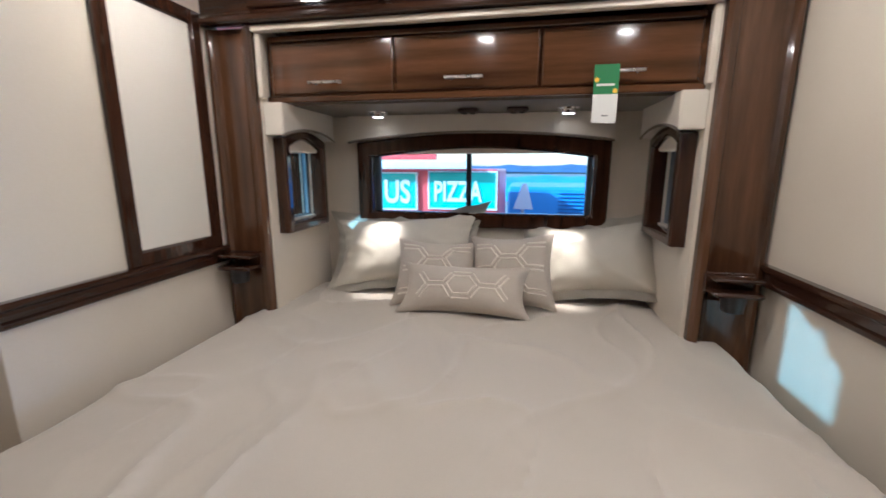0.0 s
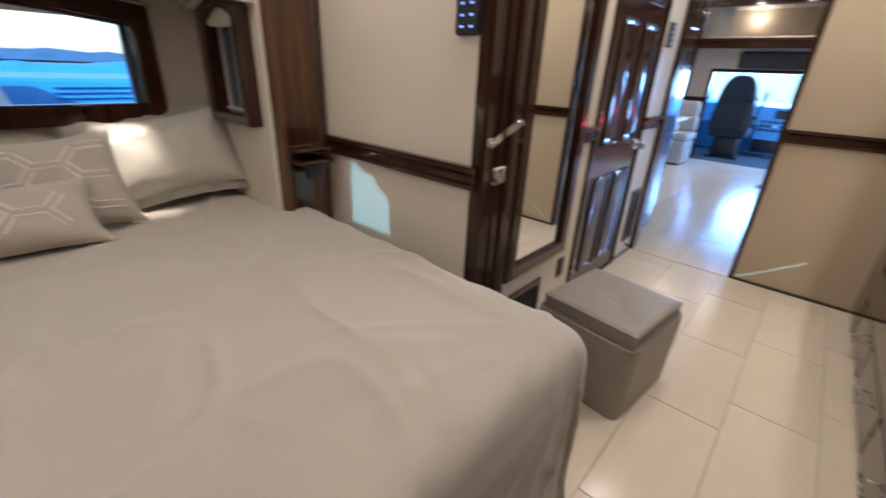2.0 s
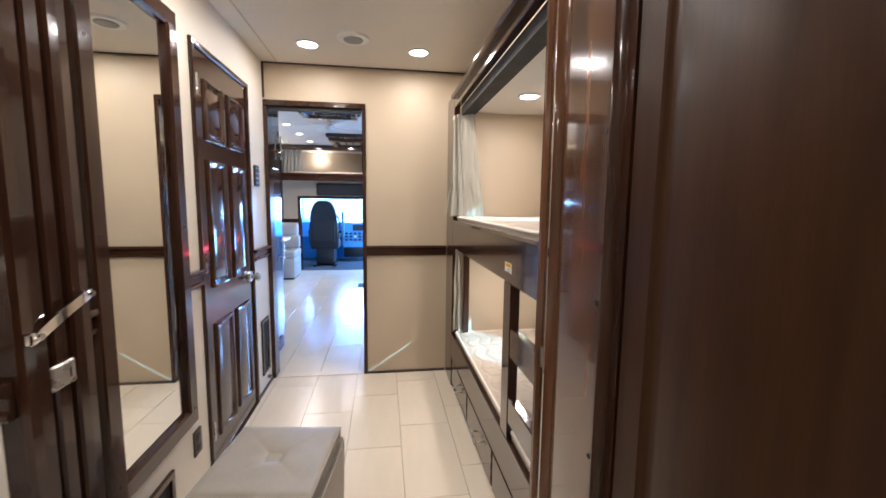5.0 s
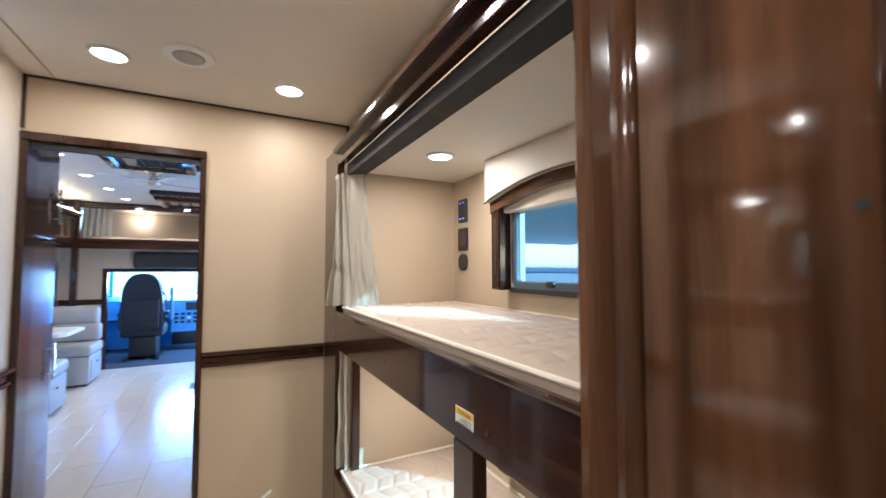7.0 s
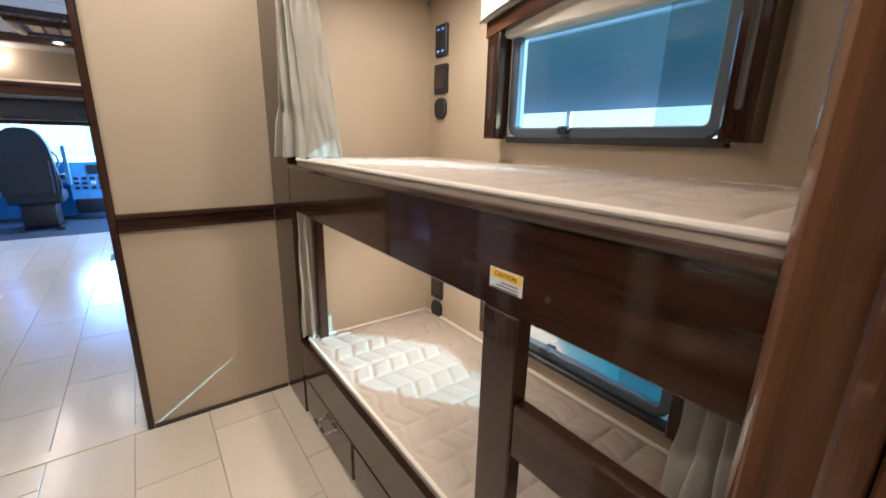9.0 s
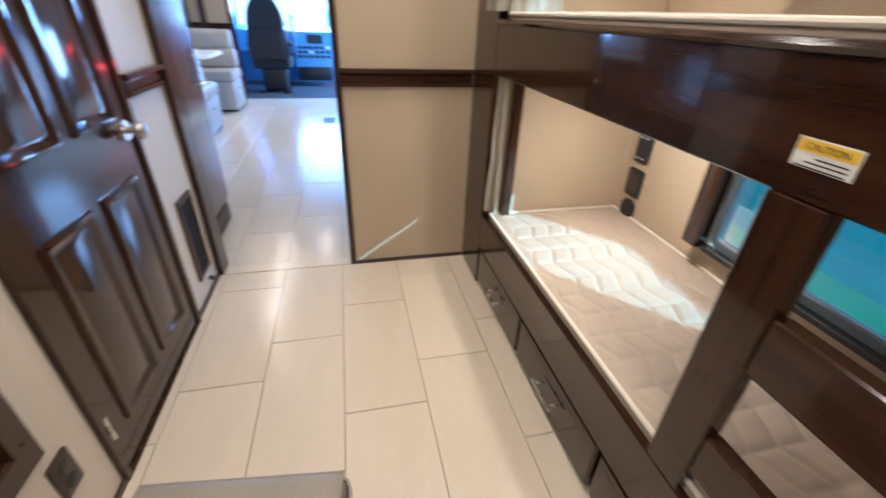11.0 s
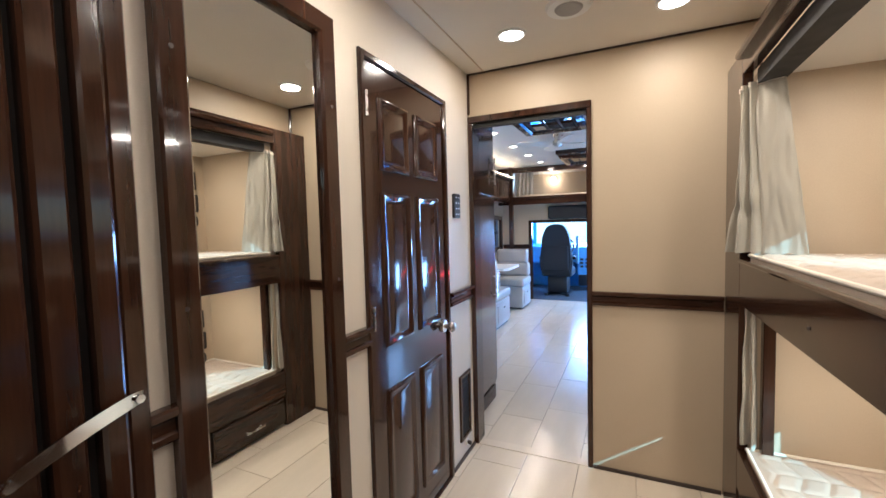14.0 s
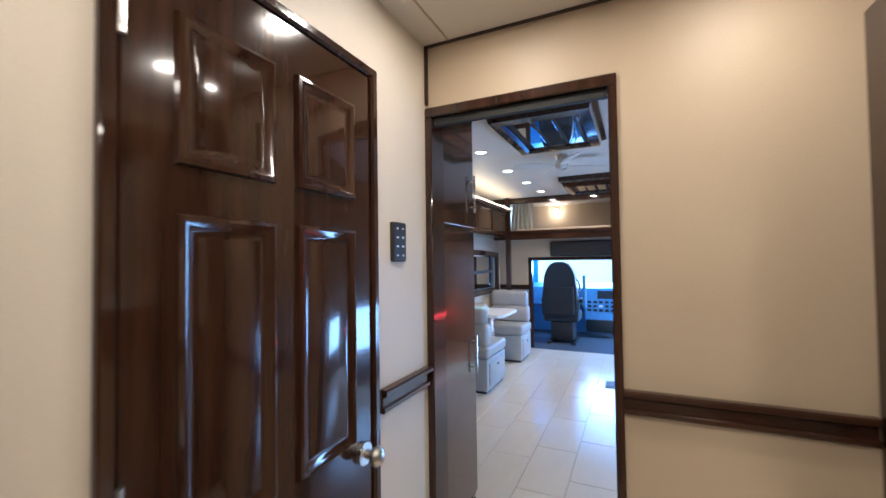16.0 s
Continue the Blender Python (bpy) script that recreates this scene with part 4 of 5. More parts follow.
        part("stitching", bm, STITCH, ob, "pale raised hexagon stitching")
    return ob


BED_TOP = 0.66
for args, where in (
    (("pillow_sham", 0.70, 0.35, 0.15, "champagne cotton pillow sham with flat border", SHAM, 0.045, 1.0), pose(0.025, 2.605, BED_TOP + 0.205, 60, -4, 2)),
    (("pillow_sham", 0.56, 0.34, 0.15, "champagne cotton pillow sham with flat border", SHAM, 0.045, 5.0), pose(0.935, 2.605, BED_TOP + 0.200, 60, -5, -3)),
    (("throw_pillow", 0.37, 0.32, 0.15, "square taupe cushion with raised hexagon pattern", JACQUARD, 0.0, 3.0, 1), pose(0.215, 2.44, BED_TOP + 0.135, 58, 2, 4)),
    (("throw_pillow", 0.37, 0.34, 0.15, "square taupe cushion with raised hexagon pattern", JACQUARD, 0.0, 7.0, 1), pose(0.565, 2.44, BED_TOP + 0.16, 62, -6, -8)),
    (("lumbar_pillow", 0.55, 0.225, 0.13, "oblong taupe bolster cushion with raised hexagon pattern", JACQUARD, 0.0, 9.0, 1), pose(0.365, 2.315, BED_TOP + 0.100, 54, -1, -3)),
):
    p = pillow(*args)
    p.matrix_world = where


# ---- ottoman ----
ott = thing("ottoman", (2.030, 1.066, 0.0), "taupe faux leather storage ottoman with tufted lid", "ottoman", turn=-7.0)


def ottoman_body(s, t):
    """Walls that lean in a little towards the floor, with soft corners; t runs up the wall, s round it."""
    a = 2 * math.pi * s
    c, d = math.cos(a), math.sin(a)
    k = (abs(c) ** 14 + abs(d) ** 14) ** (-1 / 14)
    lean = 0.972 + 0.028 * t + 0.006 * math.sin(math.pi * t)
    return (0.228 * k * c * lean, 0.212 * k * d * lean, 0.002 + 0.330 * t)


part("body", sheet(96, 8, ottoman_body, thick=0.006), LEATHER, ott)
part("base", box(-0.217, 0.217, -0.201, 0.201, 0.0, 0.30, 0.010), LEATHER, ott)
part("tray", box(-0.217, 0.217, -0.201, 0.201, 0.303, 0.327, 0.006), LEATHER, ott)


def lid_top(s, t):
    x, y = (s - 0.5) * 0.402, (t - 0.5) * 0.390
    e = (max(0.0, 1 - abs(2 * s - 1) ** 20) * max(0.0, 1 - abs(2 * t - 1) ** 20)) ** 0.5
    d = math.hypot(x, y)
    pull = min(abs(x - y), abs(x + y))
    tuft = 0.013 * math.exp(-(d / 0.04) ** 2) + 0.0035 * math.exp(-(pull / 0.012) ** 2) * math.exp(-d / 0.11)
    sag = 0.004 * noise.noise(Vector((x * 8, y * 8, 1.7)))
    return (x, y, 0.383 + 0.010 * e - tuft + sag * e)


part("lid_side", box(-0.202, 0.202, -0.196, 0.196, 0.328, 0.384, 0.007, seg=2), LEATHER, ott)
part("lid_cushion", sheet(48, 48, lid_top), LEATHER, ott)
for z in (0.383, 0.334):
    seam = bmesh.new()
    for p, q in (((-0.201, -0.195), (0.201, -0.195)), ((0.201, -0.195), (0.201, 0.195)), ((0.201, 0.195), (-0.201, 0.195)), ((-0.201, 0.195), (-0.201, -0.195))):
        rod((*p, z), (*q, z), 0.0035, seam, 8)
    part("piping", seam, LEATHER, ott)


# ---- bunks ----
bunk = thing("bunk_bed", (2.65, 0.17, 0.0), "built-in dark wood bunk beds with ladder front", "bunk bed")
F0, F1 = 0.157, BUNK_Y
part("far_stile", boxes((3.355, END_X - 0.002, F0, F1, 0.0, 2.045), bevel=0.003), WOOD, bunk)
part("top_beam", boxes((1.66, 3.354, F0, F1, 1.945, 2.045), bevel=0.003), WOOD_X, bunk)
part("beam_moulding", sweep([(0, 0), (0.022, 0), (0.030, 0.008), (0.030, 0.020), (0.018, 0.030), (0.014, 0.044), (0, 0.048)],
                            lambda a, b, e: (1.71 if e == 0 else 3.33, F1 + a, 1.995 + b)), WOOD_X, bunk)
part("curtain_track", boxes((1.66, 3.31, 0.075, 0.1555, 1.885, 1.909), (1.66, 3.31, 0.102, 0.1555, 1.909, 1.944)), RUBBER, bunk, "black curtain track")
part("upper_board", boxes((1.66, 3.354, F0, F1, 1.005, 1.190), bevel=0.003), WOOD_X, bunk)
part("upper_board_edge", sweep([(0, 0), (0.008, 0.003), (0.012, 0.010), (0.008, 0.018), (0, 0.020)], lambda a, b, e: (1.70 if e == 0 else 3.354, F1 + a - 0.002, 1.178 + b)), WOOD_X, bunk)
part("upper_deck", boxes((1.66, 3.31, BACK_Y, 0.155, 1.06, 1.10)), WALL, bunk)
part("lower_board", boxes((1.66, 3.354, F0, F1, 0.215, 0.385), bevel=0.003), WOOD_X, bunk)
part("lower_deck", boxes((1.66, 3.31, BACK_Y, 0.155, 0.27, 0.31)), WALL, bunk)
part("inner_post", boxes((3.268, 3.308, 0.09, 0.13, 0.40, 1.058), bevel=0.003), WOOD, bunk)
part("ladder_stile", boxes((2.035, 2.125, F0, F1, 0.386, 1.004), bevel=0.003), WOOD, bunk)
for z0, z1 in ((0.458, 0.560), (0.722, 0.834)):
    part("ladder_rung", boxes((1.66, 2.034, F0 + 0.002, F1 - 0.002, z0, z1), bevel=0.004), WOOD_X, bunk)
part("kick_board", boxes((1.66, 3.354, 0.10, 0.13, 0.0, 0.214)), WOOD_X, bunk)
for a, b in ((2.815, 3.345), (2.255, 2.80), (1.70, 2.24)):
    dr = part("drawer", ring(on("y+", 0.131), (a, b, 0.02, 0.205), [(0, 0), (0, 0.052), (0.008, 0.060), (0.012, 0.060)], fill=True), WOOD_X, bunk)
    c = (a + b) / 2
    hd = part("handle", box(c - 0.07, c + 0.07, 0.214, 0.224, 0.098, 0.108, 0.002), STEEL, dr, "slim nickel bar handle")
    for q in (-0.05, 0.05):
        part("handle_post", rod((c + q, 0.19, 0.103), (c + q, 0.217, 0.103), 0.004, n=8), STEEL, dr)
for x, z in ((1.975, 1.062), (2.62, 1.08)):
    part("screw_cap", rod((x, F1 - 0.001, z), (x, F1 + 0.003, z), 0.005, n=10), DARK_BROWN, bunk)


def bunk_mattress(z0, z1, label):
    """A thin mattress with quilted top and corded edge."""
    m = thing("bunk_mattress", (2.48, -0.15, z0), label, "mattress", "bunk mattresses")
    x0, x1, y0, y1 = 1.672, 3.300, BACK_Y + 0.006, 0.172
    part("body", box(x0, x1, y0, y1, z0, z1 - 0.012, 0.010, seg=2), TICKING, m)
    R = 0.098

    def f(s, t):
        x, y = x0 + 0.006 + (x1 - x0 - 0.012) * s, y0 + 0.006 + (y1 - y0 - 0.012) * t
        # stitched chevron lattice
        u, v = x / R, y / 0.078
        zig = abs((u % 2) - 1)
        a = abs(((v + zig * 0.5) % 1.0) - 0.5) * 2
        b = abs((u % 1.0) - 0.5) * 2
        q = (min(1.0, (1 - a) * 2.2) * min(1.0, (1 - b) * 3.0)) ** 0.6
        e = min(1.0, min(s, 1 - s) * 40) * min(1.0, min(t, 1 - t) * 18)
        soft = 0.004 * noise.noise(Vector((x * 3, y * 3, z0)))
        return (x, y, z1 - 0.016 + e * (0.007 + 0.0075 * q + soft))
    part("quilted_top", sheet(260, 130, f), TICKING, m)
    cord = bmesh.new()
    for a, b in (((x0, y1), (x1, y1)), ((x1, y1), (x1, y0)), ((x1, y0), (x0, y0)), ((x0, y0), (x0, y1))):
        rod((*a, z1 - 0.012), (*b, z1 - 0.012), 0.007, cord, 8)
    part("cording", cord, PIPING, m, "ivory corded edge")
    return m


bunk_mattress(1.101, 1.226, "tan quilted mattress on the upper bunk")
bunk_mattress(0.311, 0.425, "tan quilted mattress on the lower bunk")


def bunk_curtain(a, b, ztop, zbot, folds, flare, label, seed):
    """Cloth bunched between the plan points a and b, hanging a little wider at its foot."""
    a, b = Vector(a), Vector(b)
    c = thing("bunk_curtain", (a.x, a.y, ztop), label, "curtain", "bunk curtains")
    along = (b - a)
    side = Vector((-along.y, along.x)).normalized()

    def f(s, t):
        z = ztop + (zbot - ztop) * t
        k = (s - 0.5) * (0.8 + flare * t) + 0.5
        bend = s + 0.10 * noise.noise(Vector((s * 3, t * 1.5, seed)))
        amp = (0.016 + 0.018 * t) * (0.7 + 0.6 * noise.noise(Vector((s * 5, 0, seed + 3))))
        wave = amp * math.sin(bend * 2 * math.pi * folds + seed) + 0.020 * noise.noise(Vector((s * 7, t * 4, seed + 1)))
        p = a + along * k + side * wave
        sag = (0.020 * noise.noise(Vector((s * 4, 1, seed))) - 0.02 * (1 - s)) * t ** 4
        return (p.x, p.y, z + sag)
    part("cloth", sheet(90, 40, f, thick=0.003), DRAPE, c)
    part("top_tape", sheet(90, 1, lambda s, t: (f(s, 0)[0], f(s, 0)[1] + 0.003, ztop - 0.018 * t), thick=0.003), PIPING, c)
    return c


uc = thing("bunk_curtain", (3.33, 0.20, 1.884), "oatmeal curtain pushed aside at upper bunk end", "curtain", "bunk curtains")


def panel_cloth(s, t):
    """A broad cloth panel: folds crowd its front edge, the foot is drawn out over the mattress corner."""
    lead = max(0.0, 1 - s / 0.42)
    k = s * (0.76 + 0.42 * t) - lead * (0.10 * t + 0.30 * max(0.0, t - 0.62))
    ripple = lead ** 0.5 * (0.016 + 0.008 * t) * math.sin(s * 38 + 0.8 * math.sin(t * 5)) + 0.012 * noise.noise(Vector((s * 3.2, t * 3.0, 4.0))) + 0.006 * noise.noise(Vector((s * 9, t * 7, 2.0)))
    ripple += 0.020 * math.exp(-((t - 0.70 - 0.2 * s) / 0.05) ** 2) * lead
    x, y = 3.335 - 0.112 * k + 0.80 * ripple, 0.205 - 0.160 * k - 0.60 * ripple
    top = 1.900 - 0.02 * lead * (1 - t)
    z = top + (1.222 + 0.012 * noise.noise(Vector((s * 6, 1, 3))) - top) * t
    return (x, y, z)


part("cloth", sheet(90, 60, panel_cloth, thick=0.003), DRAPE, uc)
part("top_tape", sheet(90, 1, lambda s, t: (panel_cloth(s, 0)[0], panel_cloth(s, 0)[1] + 0.004, panel_cloth(s, 0)[2] - 0.018 * t), thick=0.003), PIPING, uc)
bunk_curtain((3.348, 0.178), (3.318, 0.138), 1.058, 0.43, 1.6, 0.6, "gathered oatmeal curtain at lower bunk end", 2.0)
bunk_curtain((1.69, 0.14), (1.80, 0.05), 1.058, 0.43, 2.6, 0.4, "gathered oatmeal curtain beside the ladder", 4.0)

W_TO = on("y+", BACK_Y)
arched_window("window_4", W_TO, (1.938, 2.805, 1.312, 1.712), (2.050, 2.700, 1.352, 1.662), 0.062, "arched dark-framed window of the upper bunk", TINT_GLASS, wide=0.064, deep=0.085, grips=True, out=0.055)
valance("window_valance", W_TO, 1.900, 2.815, 1.708, 1.908, 0.118, 0.065, "ivory padded valance over upper bunk window")
arched_window("window_5", W_TO, (1.938, 2.805, 0.500, 0.945), (2.050, 2.700, 0.548, 0.869), 0.045, "arched dark-framed window of the lower bunk", TINT_GLASS, wide=0.064, deep=0.06, grips=True, out=0.04)
for base in (1.0, 0.0):
    dz = 0.0 if base else -1.0
    keypad("bunk_switch", W_TO, 3.202, 1.730 + dz, 0.085, 0.130, 2, base > 0, "black switch plate with four keys in bunk")
    o2 = thing("bunk_socket", (3.205, BACK_Y, 1.57 + dz), "black power socket plate on bunk wall", "outlet")
    part("plate", ring(W_TO, (3.155, 3.255, 1.507 + dz, 1.634 + dz), [(0, 0), (0, 0.008), (0.006, 0.012)], fill=True, radius=0.012), BLACK, o2)
    part("socket_face", ring(W_TO, (3.172, 3.238, 1.530 + dz, 1.611 + dz), [(0, 0.011), (0.002, 0.014)], fill=True, radius=0.01), DARK_BROWN, o2)
    o3 = thing("bunk_reading_port", (3.205, BACK_Y, 1.44 + dz), "rounded black charging port on bunk wall", "outlet")
    part("plate", ring(W_TO, (3.160, 3.248, 1.396 + dz, 1.490 + dz), [(0, 0), (0, 0.008), (0.006, 0.014)], fill=True, radius=0.035), BLACK, o3)

label = thing("caution_label", (2.09, F1, 1.05), "white and yellow caution sticker on bunk board", "sticker")
part("sheet", box(2.030, 2.110, F1 + 0.0005, F1 + 0.0015, 1.046, 1.084), WHITE, label)
part("yellow_band", box(2.032, 2.108, F1 + 0.0016, F1 + 0.0022, 1.067, 1.082), YELLOW, label)
for k in range(3):
    part("print_line", box(2.038, 2.104 - 0.012 * k, F1 + 0.0016, F1 + 0.002, 1.047 + 0.006 * k, 1.049 + 0.006 * k), BLACK, label)
txt = bpy.data.curves.new("caution_text", "FONT")
txt.body, txt.size, txt.align_x, txt.extrude = "CAUTION", 0.012, "CENTER", 0.0002
tob = new("caution_text", txt)
tob.data.materials.append(BLACK)
tob.matrix_world = pose(2.070, F1 + 0.0025, 1.0702, 90, 0, 180)
tob.parent = label
tob.matrix_parent_inverse = label.matrix_world.inverted()


# ---- closet beside the bunks ----
closet = thing("closet", (0.65, 0.2, 0.0), "tall glossy dark wood closet front", "closet")
part("pilaster", sweep([(1.699, 0.10), (1.699, 0.205), (1.694, 0.222), (1.684, 0.230), (1.672, 0.228), (1.666, 0.218), (1.632, 0.218), (1.626, 0.226), (1.614, 0.228), (1.606, 0.218), (1.600, 0.20), (1.600, 0.10)],
                       lambda a, b, e: (a, b, 0.0 if e == 0 else 2.22)), WOOD_RED, closet)
part("side_panel", boxes((1.375, 1.599, 0.15, 0.209, 0.0, 2.22), bevel=0.003), WOOD_RED, closet, "glossy brown panel with small screw holes")
part("ridge", sweep([(1.375, 0.15), (1.375, 0.211), (1.372, 0.215), (1.366, 0.215), (1.362, 0.211), (1.358, 0.190), (1.330, 0.190), (1.330, 0.15)], lambda a, b, e: (a, b, 0.0 if e == 0 else 2.22)), WOOD, closet)
part("carcass", boxes((-0.33, 1.599, -0.53, 0.149, 0.0, 2.22)), WOOD, closet)
part("cornice", boxes((-0.33, 1.66, 0.10, 0.21, 2.221, CEIL - 0.002), bevel=0.004), WOOD_X, closet)
for a, b in ((-0.32, 0.21), (0.225, 0.765), (0.78, 1.322)):
    d = part("closet_door", ring(on("y+", 0.15), (a, b, 0.08, 2.20), [(0, 0), (0, 0.036), (0.004, 0.040), (0.075, 0.040), (0.085, 0.032), (0.095, 0.030), (0.12, 0.037)], fill=True), WOOD_BLACK, closet)
part("plinth", boxes((-0.33, 1.329, 0.12, 0.149, 0.0, 0.078)), WOOD_X, closet)
for z in (0.395, 0.74, 1.095, 1.46):
    part("screw_hole", rod((1.388, 0.208, z), (1.388, 0.2105, z), 0.006, n=10), RUBBER, closet)
part("strike_plate", box(1.652, 1.668, 0.2185, 0.2205, 0.84, 0.90, 0.001), STEEL, closet)


# ---- galley ----
pantry = thing("pantry_cabinet", (4.05, 1.9, 0.0), "tall glossy dark wood pantry beside the doorway", "cabinet")
part("body", boxes((3.76, 4.33, 1.572, 2.30, 0.12, 2.30), bevel=0.003), WOOD_RED, pantry)
part("plinth", boxes((3.76, 4.33, 1.60, 2.30, 0.0, 0.12)), WOOD, pantry)
for z0, z1 in ((0.16, 1.56), (1.58, 2.26)):
    d = part("door", ring(on("y-", 1.572), (3.785, 4.31, z0, z1), [(0, 0), (0, 0.014), (0.004, 0.018)], fill=True), WOOD_RED, pantry)
    hz = 0.80 if z0 < 1 else 1.66
    part("handle", rod((4.27, 1.532, hz), (4.27, 1.532, hz + 0.2), 0.006, n=10), STEEL, d, "nickel bar handle")
    for z in (hz + 0.03, hz + 0.17):
        part("handle_post", rod((4.27, 1.556, z), (4.27, 1.532, z), 0.004, n=8), STEEL, d)
for i in range(6):
    part("vent_slat", boxes((3.80, 4.30, 1.562, 1.571, 0.022 + 0.018 * i, 0.032 + 0.018 * i)), WOOD_X, pantry)
kitchen = thing("kitchen_counter", (5.2, 2.5, 0.0), "dark wood kitchen base units with pale worktop", "counter")
part("units", boxes((4.34, 6.0, 2.36, GAL_L, 0.08, 0.88), bevel=0.003), WOOD_X, kitchen)
part("worktop", boxes((4.34, 6.02, 2.33, GAL_L, 0.882, 0.92), bevel=0.005), VALANCE, kitchen)
uppers = thing("overhead_cupboards", (6.0, 2.8, 1.66), "dark wood overhead cupboards above the dinette", "cabinet")
part("body", boxes((4.34, 8.2, 2.50, GAL_L - 0.002, 1.72, 2.12), bevel=0.003), WOOD_X, uppers)
for k in range(6):
    a = 4.36 + 0.64 * k
    part("door", ring(on("y-", 2.50), (a, a + 0.62, 1.74, 2.10), [(0, 0), (0, 0.014), (0.05, 0.016), (0.06, 0.006)], fill=True), WOOD_X, uppers)
part("cove_moulding", boxes((4.34, 8.2, 2.42, 2.50, 2.10, 2.14), bevel=0.006), WOOD_X, uppers)
cove = setting("cove_light", boxes((4.4, 8.15, 2.43, 2.48, 2.143, 2.15)), glow("warm_cove_strip", (1.0, 0.75, 0.42), 6.0), "warm cove light strip above cupboards", "light")
dinette_window = arched_window("window_6", on("y-", GAL_L), (6.45, 8.43, 0.89, 1.50), (6.60, 8.31, 0.97, 1.45), 0.03, "dark-framed dinette window with a crossbar", GLASS, wide=0.075)
part("crossbar", box(6.58, 8.33, GAL_L + 0.02, GAL_L + 0.05, 1.195, 1.235, 0.003), BLACK, dinette_window)
rail("trim_rail", "y", -1, GAL_END, 2.27, GAL_L, 0.915, 0.99)
setting("trim_slide_post", boxes((8.22, 8.30, 2.46, 2.53, 0, GAL_CEIL), bevel=0.006), WOOD, "dark wood post at the dinette slide", "trim")


def bench(x0, x1, back_low, name="dinette_bench"):
    b = thing(name, ((x0 + x1) / 2, 2.55, 0.0), "grey vinyl dinette bench with rounded backrest", "bench", "dinette benches")
    y0, y1 = 2.14, GAL_L - 0.03
    part("base", box(x0, x1, y0 + 0.015, y1, 0.03, 0.36, 0.015, seg=2), GREY_VINYL, b)
    part("kick", box(x0 + 0.03, x1 - 0.03, y0 + 0.04, y1, 0.0, 0.03), BLACK, b)
    part("seat", box(x0 - 0.01, x1 + 0.01, y0, y1, 0.362, 0.49, 0.04, seg=4), GREY_VINYL, b)
    bx0, bx1 = (x0, x0 + 0.16) if back_low else (x1 - 0.16, x1)
    part("backrest", box(bx0, bx1, y0 + 0.01, y1, 0.49, 0.72, 0.045, seg=4), GREY_VINYL, b)
    part("headroll", box(bx0 + 0.01, bx1 - 0.01, y0 + 0.03, y1, 0.70, 0.94, 0.06, seg=5), GREY_VINYL, b)
    c = (x0 + x1) / 2
    dr = part("drawer_front", ring(on("y-", y0 + 0.015), (x0 + 0.06, x1 - 0.06, 0.08, 0.31), [(0, 0), (0, 0.008), (0.006, 0.012)], fill=True), GREY_VINYL, b)
    part("latch", box(c - 0.02, c + 0.02, y0 - 0.006, y0 + 0.004, 0.25, 0.27, 0.003), BLACK, dr)
    return b


bench(6.22, 6.86, True)
bench(7.62, 8.16, False)
table = thing("dinette_table", (7.2, 2.6, 0.0), "pale laminate dinette table on a pedestal", "table")
part("tabletop", prism([(6.86, 2.24, 0.70), (6.92, 2.18, 0.70), (7.50, 2.18, 0.70), (7.56, 2.24, 0.70), (7.56, 2.69, 0.70), (6.86, 2.69, 0.70)], (0, 0, 0.035)), WHITE, table)
part("pedestal", rod((7.21, 2.45, 0.0), (7.21, 2.45, 0.70), 0.05, n=18), STEEL, table)
part("foot_plate", rod((7.21, 2.45, 0.0), (7.21, 2.45, 0.02), 0.2, n=24), STEEL, table)


def roof_unit(x0, x1, y0, y1, label, panes):
    u = thing("ceiling_unit", ((x0 + x1) / 2, (y0 + y1) / 2, GAL_CEIL), label, "ceiling unit")
    part("surround", ring(on("z-", GAL_CEIL), (x0, x1, y0, y1), [(0, 0), (0, 0.05), (0.03, 0.07), (0.04, 0.105), (0.10, 0.115), (0.12, 0.10), (0.12, 0.08)]), WOOD_X, u)
    part("backing", ring(on("z-", GAL_CEIL), (x0 + 0.11, x1 - 0.11, y0 + 0.11, y1 - 0.11), [(0, 0.084), (0.0005, 0.085)], fill=True), BLACK, u)
    n = panes
    for k in range(n):
        a = y0 + 0.14 + (y1 - y0 - 0.28) * k / n
        b = a + (y1 - y0 - 0.28) / n - 0.02
        part("mirror_panel", ring(on("z-", GAL_CEIL), (x0 + 0.14, x1 - 0.14, a, b), [(0, 0.086), (0.004, 0.094)], fill=True), MIRROR, u)
    return u


roof_unit(4.50, 5.42, 0.92, 1.58, "dark wood framed ceiling air unit with mirrored panels", 3)
roof_unit(6.95, 7.75, 0.90, 1.52, "dark wood framed ceiling air unit with mirrored panels", 3)
fan = thing("ceiling_fan", (5.95, 1.33, GAL_CEIL), "brushed nickel ceiling fan with four blades", "fan")
part("canopy", rod((5.95, 1.33, GAL_CEIL - 0.03), (5.95, 1.33, GAL_CEIL), 0.05, n=20, r2=0.06), STEEL, fan)
part("motor", ball((5.95, 1.33, GAL_CEIL - 0.09), 0.06, squash=(1, 1, 0.8)), STEEL, fan)
for k in range(4):
    a = radians(25 + 90 * k)
    ca, sa = math.cos(a), math.sin(a)
    pts = [(0.05, -0.02), (0.14, -0.05), (0.40, -0.055), (0.44, -0.02), (0.44, 0.03), (0.40, 0.05), (0.14, 0.045), (0.05, 0.02)]
    part("blade", prism([(5.95 + ca * u - sa * v, 1.33 + sa * u + ca * v, GAL_CEIL - 0.10 + v * 0.25) for u, v in pts], (0, 0, 0.006)), LINER, fan)

